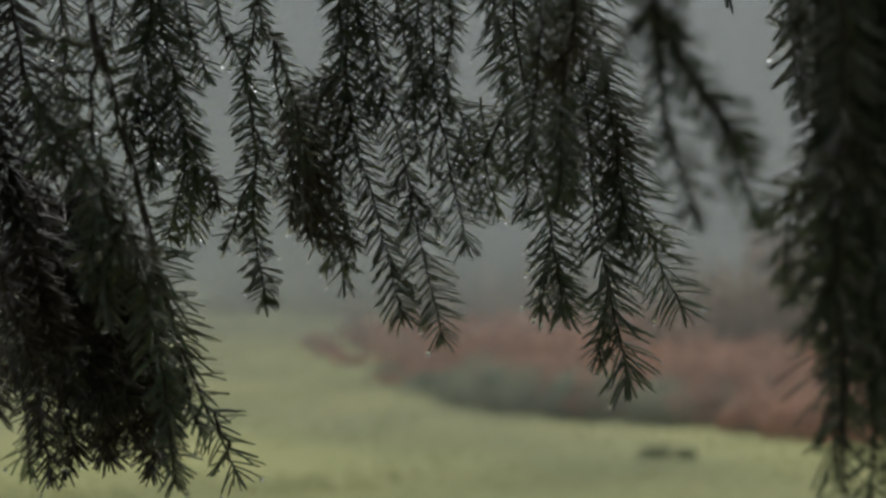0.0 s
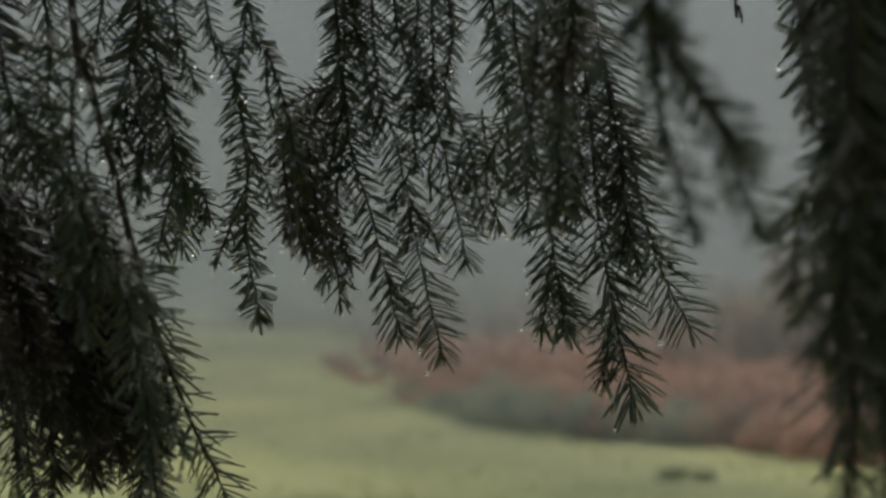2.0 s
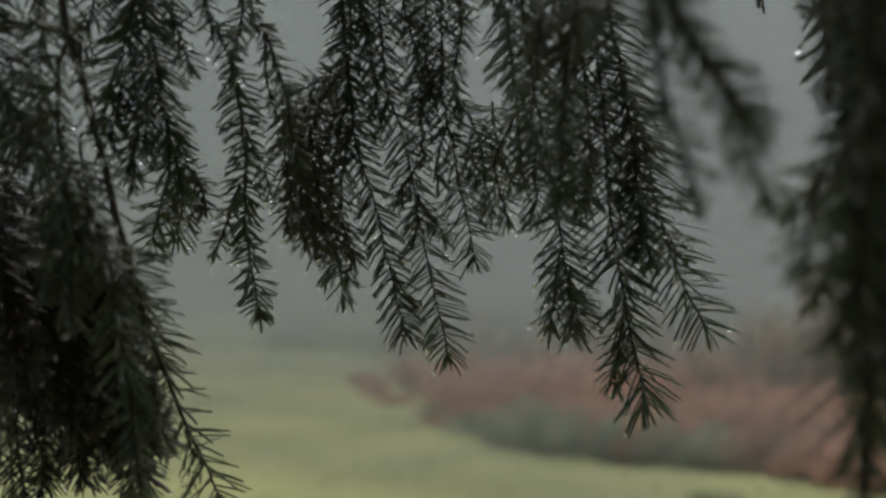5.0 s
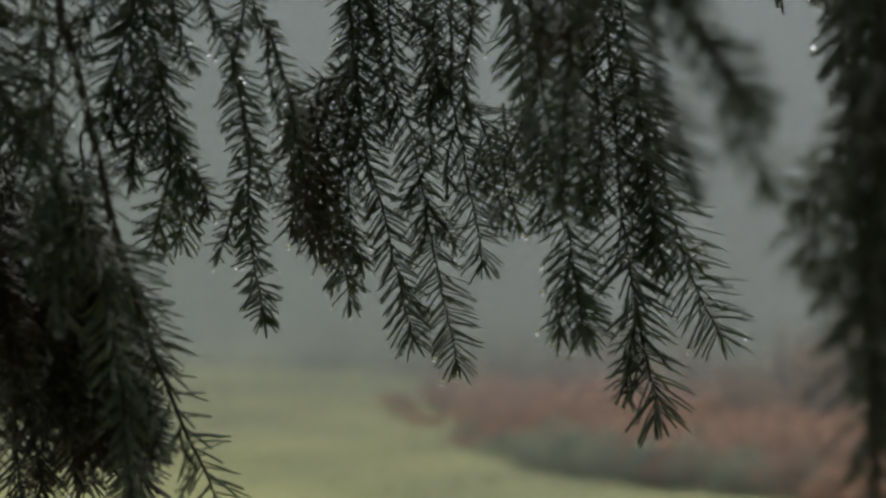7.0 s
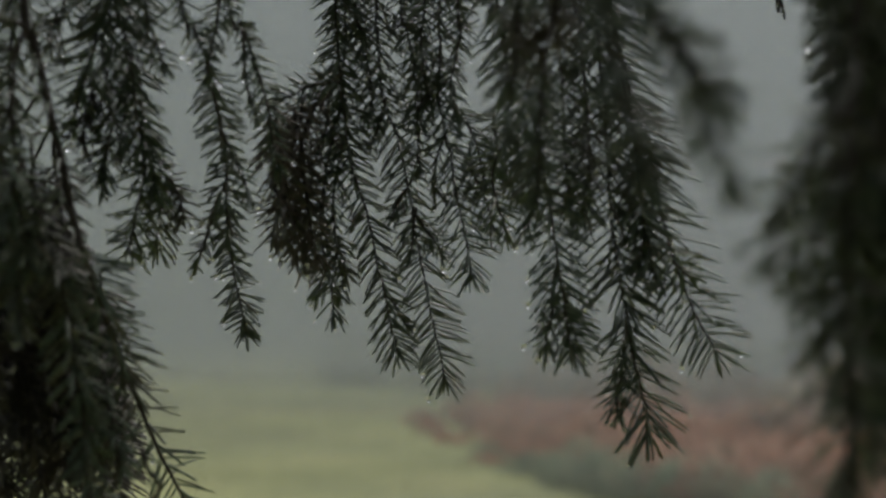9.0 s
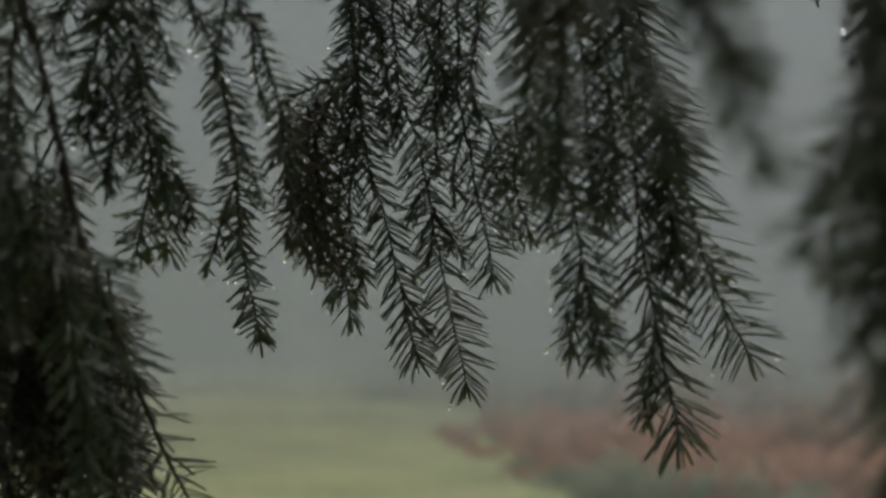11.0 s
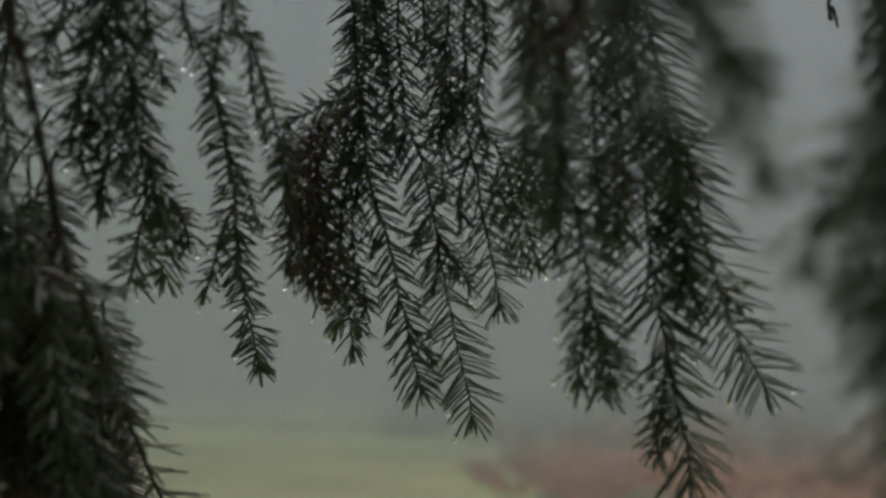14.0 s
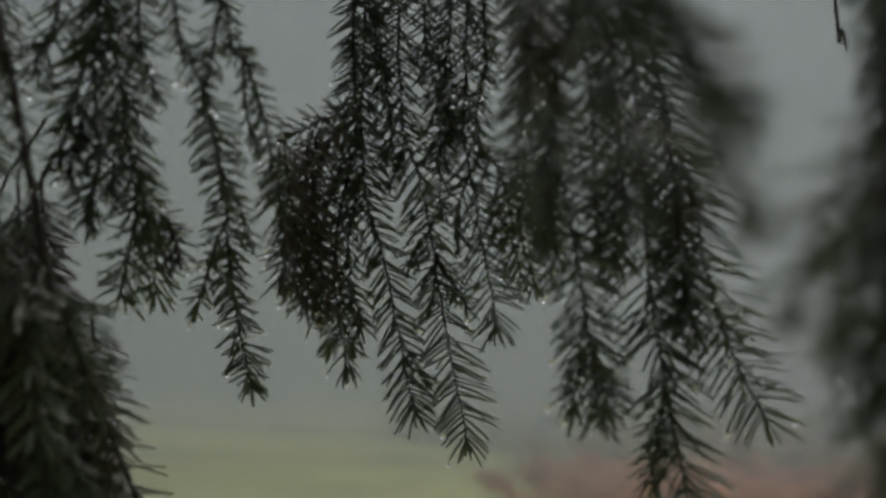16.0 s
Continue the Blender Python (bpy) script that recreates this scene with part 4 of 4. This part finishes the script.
hung.append(twig([(0.184, 0.530, 1.639), (0.194, 0.539, 1.636), (0.197, 0.539, 1.587), (0.197, 0.539, 1.555), (0.196, 0.539, 1.511)], 0.0198, 0.75, start=0.15))
hung.append(twig([(0.219, 0.548, 1.634), (0.208, 0.548, 1.626), (0.209, 0.548, 1.564), (0.209, 0.548, 1.529), (0.206, 0.548, 1.481)], 0.0201, 1, start=0.14))
hung.append(twig([(0.173, 0.527, 1.641), (0.170, 0.530, 1.634), (0.171, 0.530, 1.588), (0.172, 0.530, 1.555), (0.173, 0.530, 1.513)], 0.0173, 0.4, start=0.11))
hung.append(twig([(0.173, 0.528, 1.639), (0.170, 0.539, 1.640), (0.171, 0.539, 1.617), (0.172, 0.539, 1.595), (0.170, 0.539, 1.569)], 0.0190, 0.4, start=0.17))
hung.append(twig([(0.174, 0.566, 2.000), (0.175, 0.566, 1.718), (0.176, 0.566, 1.688), (0.176, 0.566, 1.665), (0.174, 0.566, 1.644)], 0.0170, 1))
hung.append(twig([(0.172, 0.529, 1.638), (0.166, 0.512, 1.636), (0.150, 0.506, 1.614), (0.144, 0.500, 1.601), (0.139, 0.494, 1.583)], 0.0195, 0.4, fresh=True, start=0.25))
hung.append(twig([(0.188, 0.579, 1.652), (0.180, 0.584, 1.649), (0.171, 0.584, 1.629), (0.166, 0.584, 1.610), (0.164, 0.584, 1.588)], 0.0198, 0.55, fresh=True, start=0.18))
hung.append(twig([(-0.282, 0.920, 1.664), (-0.300, 0.930, 1.647), (-0.282, 0.930, 1.580), (-0.270, 0.930, 1.519), (-0.257, 0.930, 1.447)], 0.0295, 1.88, old_shaded=True, start=0.17))
hung.append(twig([(-0.273, 0.920, 1.639), (-0.278, 0.940, 1.627), (-0.256, 0.940, 1.565), (-0.237, 0.940, 1.507), (-0.220, 0.940, 1.444)], 0.0299, 1.88, old_shaded=True, start=0.17))
hung.append(twig([(-0.274, 0.930, 1.702), (-0.282, 0.920, 1.664), (-0.265, 0.920, 1.618), (-0.256, 0.920, 1.580), (-0.245, 0.920, 1.527)], 0.0292, 1.88, old_shaded=True, start=0.26))
hung.append(twig([(-0.280, 0.930, 1.730), (-0.334, 0.970, 1.675), (-0.324, 0.970, 1.614), (-0.313, 0.970, 1.553), (-0.300, 0.970, 1.490)], 0.0310, 1.75, old_shaded=True, start=0.35))
hung.append(twig([(-0.281, 0.920, 1.661), (-0.286, 0.910, 1.652), (-0.256, 0.910, 1.587), (-0.231, 0.910, 1.536), (-0.210, 0.910, 1.471)], 0.0298, 2.00, old_shaded=True, start=0.12))
hung.append(twig([(0.203, 0.638, 2.000), (0.203, 0.638, 1.729), (0.204, 0.638, 1.687), (0.204, 0.638, 1.650), (0.204, 0.638, 1.609)], 0.0216, 1.4, old_shaded=True))
hung.append(twig([(0.221, 0.656, 2.000), (0.221, 0.656, 1.733), (0.221, 0.656, 1.690), (0.222, 0.656, 1.636), (0.221, 0.656, 1.566)], 0.0222, 1.5, old_shaded=True))
hung.append(twig([(0.188, 0.584, 1.626), (0.196, 0.602, 1.605), (0.196, 0.602, 1.575), (0.197, 0.602, 1.551), (0.196, 0.602, 1.518)], 0.0204, 1, old_shaded=True, start=0.28))
hung.append(twig([(0.191, 0.565, 1.547), (0.196, 0.566, 1.542), (0.197, 0.566, 1.518), (0.197, 0.566, 1.503), (0.195, 0.566, 1.473)], 0.0185, 0.8, start=0.14))

# ---- boughs overhead that carry the twigs, and the trunk ----


def limb(points, r0, r1, sides=8, name="bough"):
    path = spline(points, 10 * len(points))
    v, f = tube(path, np.linspace(r0, r1, len(path)), sides)
    tree_part(name, mesh_of(name, v, f, bark_mat, True))


limb([(0.3, -1.9, -0.15), (0.32, -1.9, 1.2), (0.28, -1.88, 2.6), (0.3, -1.9, 5.0), (0.3, -1.9, 9.0)], 0.26, 0.10, 16, "trunk")
limb([(0.25, -1.75, 2.3), (0.1, -0.8, 2.25), (-0.05, 0.2, 2.1), (-0.22, 0.85, 2.0), (-0.35, 1.25, 1.93)], 0.035, 0.006)
limb([(0.32, -1.75, 2.5), (0.3, -0.8, 2.35), (0.2, 0.2, 2.15), (0.12, 0.9, 2.02), (0.05, 1.5, 1.98)], 0.035, 0.006)
limb([(0.4, -1.75, 2.4), (0.45, -0.8, 2.3), (0.42, 0.0, 2.15), (0.3, 0.62, 2.02), (0.24, 0.95, 1.95)], 0.035, 0.006)
limb([(0.02, 0.3, 2.08), (-0.12, 0.6, 2.02), (-0.3, 0.8, 1.99), (-0.5, 0.9, 1.96)], 0.010, 0.004)
limb([(0.14, 0.8, 2.03), (0.0, 0.95, 2.0), (-0.14, 1.0, 1.99), (-0.3, 1.0, 1.97)], 0.009, 0.004)
limb([(0.19, 0.3, 2.13), (0.14, 0.45, 2.06), (0.1, 0.57, 2.0), (0.05, 0.7, 1.97)], 0.009, 0.004)
limb([(0.13, 0.85, 2.02), (0.18, 0.95, 1.99), (0.24, 1.0, 1.98), (0.3, 1.05, 1.97)], 0.009, 0.004)

# the crown: whorls of drooping boughs, dense with needles, over and behind the low twigs
# out of view; added to block skylight and darken the twigs
crown_rng = np.random.default_rng(77)
frames = []
for k in range(64):
    level = k / 64
    z0 = 2.45 + 6.2 * level
    reach = (3.3 - 2.5 * level) * crown_rng.uniform(0.85, 1.1)
    turn = k * 2.4 + crown_rng.uniform(-0.3, 0.3)
    out = np.array([math.cos(turn), math.sin(turn), 0.0])
    root = np.array([0.3, -1.9, z0])
    pts = [root, root + out * reach * 0.4 + (0, 0, 0.1), root + out * reach * 0.75, root + out * reach + (0, 0, -0.28)]
    limb(pts, 0.03 - 0.015 * level, 0.005, 6)
    path = spline(pts, 30)
    across = np.array([-out[1], out[0], 0.0])
    for _ in range(int(90 * reach)):
        u = crown_rng.uniform(0.12, 1.0)
        p = path[int(u * 29)] + across * crown_rng.normal(0, 0.24) * (1.1 - 0.5 * u) + np.array([0, 0, -abs(crown_rng.normal(0, 0.10))])
        d = out * 0.6 + across * crown_rng.normal(0, 0.7) + np.array([0, 0, -0.6]) + crown_rng.normal(0, 0.3, 3)
        d /= np.linalg.norm(d)
        nrm = np.cross(d, crown_rng.normal(0, 1, 3))
        nrm /= np.linalg.norm(nrm)
        frames.append((p, d, nrm, crown_rng.uniform(0.10, 0.2)))
tree_part("crown", needles_mesh(frames, 0.03, needle_mat), kind="stuff")

# ---- drops of rain on the needles ----


def drop_mesh(r):
    v, f = [], []
    rings, sides = 7, 10
    for i in range(rings + 1):
        w = math.pi * i / rings
        z = math.cos(w) * (1.18 if math.cos(w) > 0 else 0.95)
        for k in range(sides):
            a = 2 * math.pi * k / sides
            v.append((r * math.sin(w) * math.cos(a), r * math.sin(w) * math.sin(a), r * z))
    for i in range(rings):
        for k in range(sides):
            q, s = i * sides + k, i * sides + (k + 1) % sides
            f.append((q, q + sides, s + sides, s))
    return mesh_of("water_drop", v, f, drop_mat, True)


DROPS = [drop_mesh(0.0011), drop_mesh(0.0015), drop_mesh(0.0020)]
drop_rng = np.random.default_rng(8)
for ob, fr in hung:
    if len(fr) < 16 or fr[-1][0][1] < 0.62:
        continue
    low = sorted(fr, key=lambda q: (q[0] + q[1] * q[3])[2])
    if (low[0][0])[2] > 1.78:
        continue
    for k in range(min(len(low) // 12, 4 if fr[-1][0][1] > 0.78 else 2)):
        p, d, nrm, ln = low[int(len(low) * 0.45 * drop_rng.random() ** 1.4)]
        tip = p + d * ln
        if tip[2] > 1.95:
            continue
        g = new("water_drop", DROPS[int(drop_rng.integers(3))])
        g.location = tip - np.array([0, 0, 0.0009])
        tagged(g, "clear round rain drop hanging from a needle tip", "water drop", "rain drops")
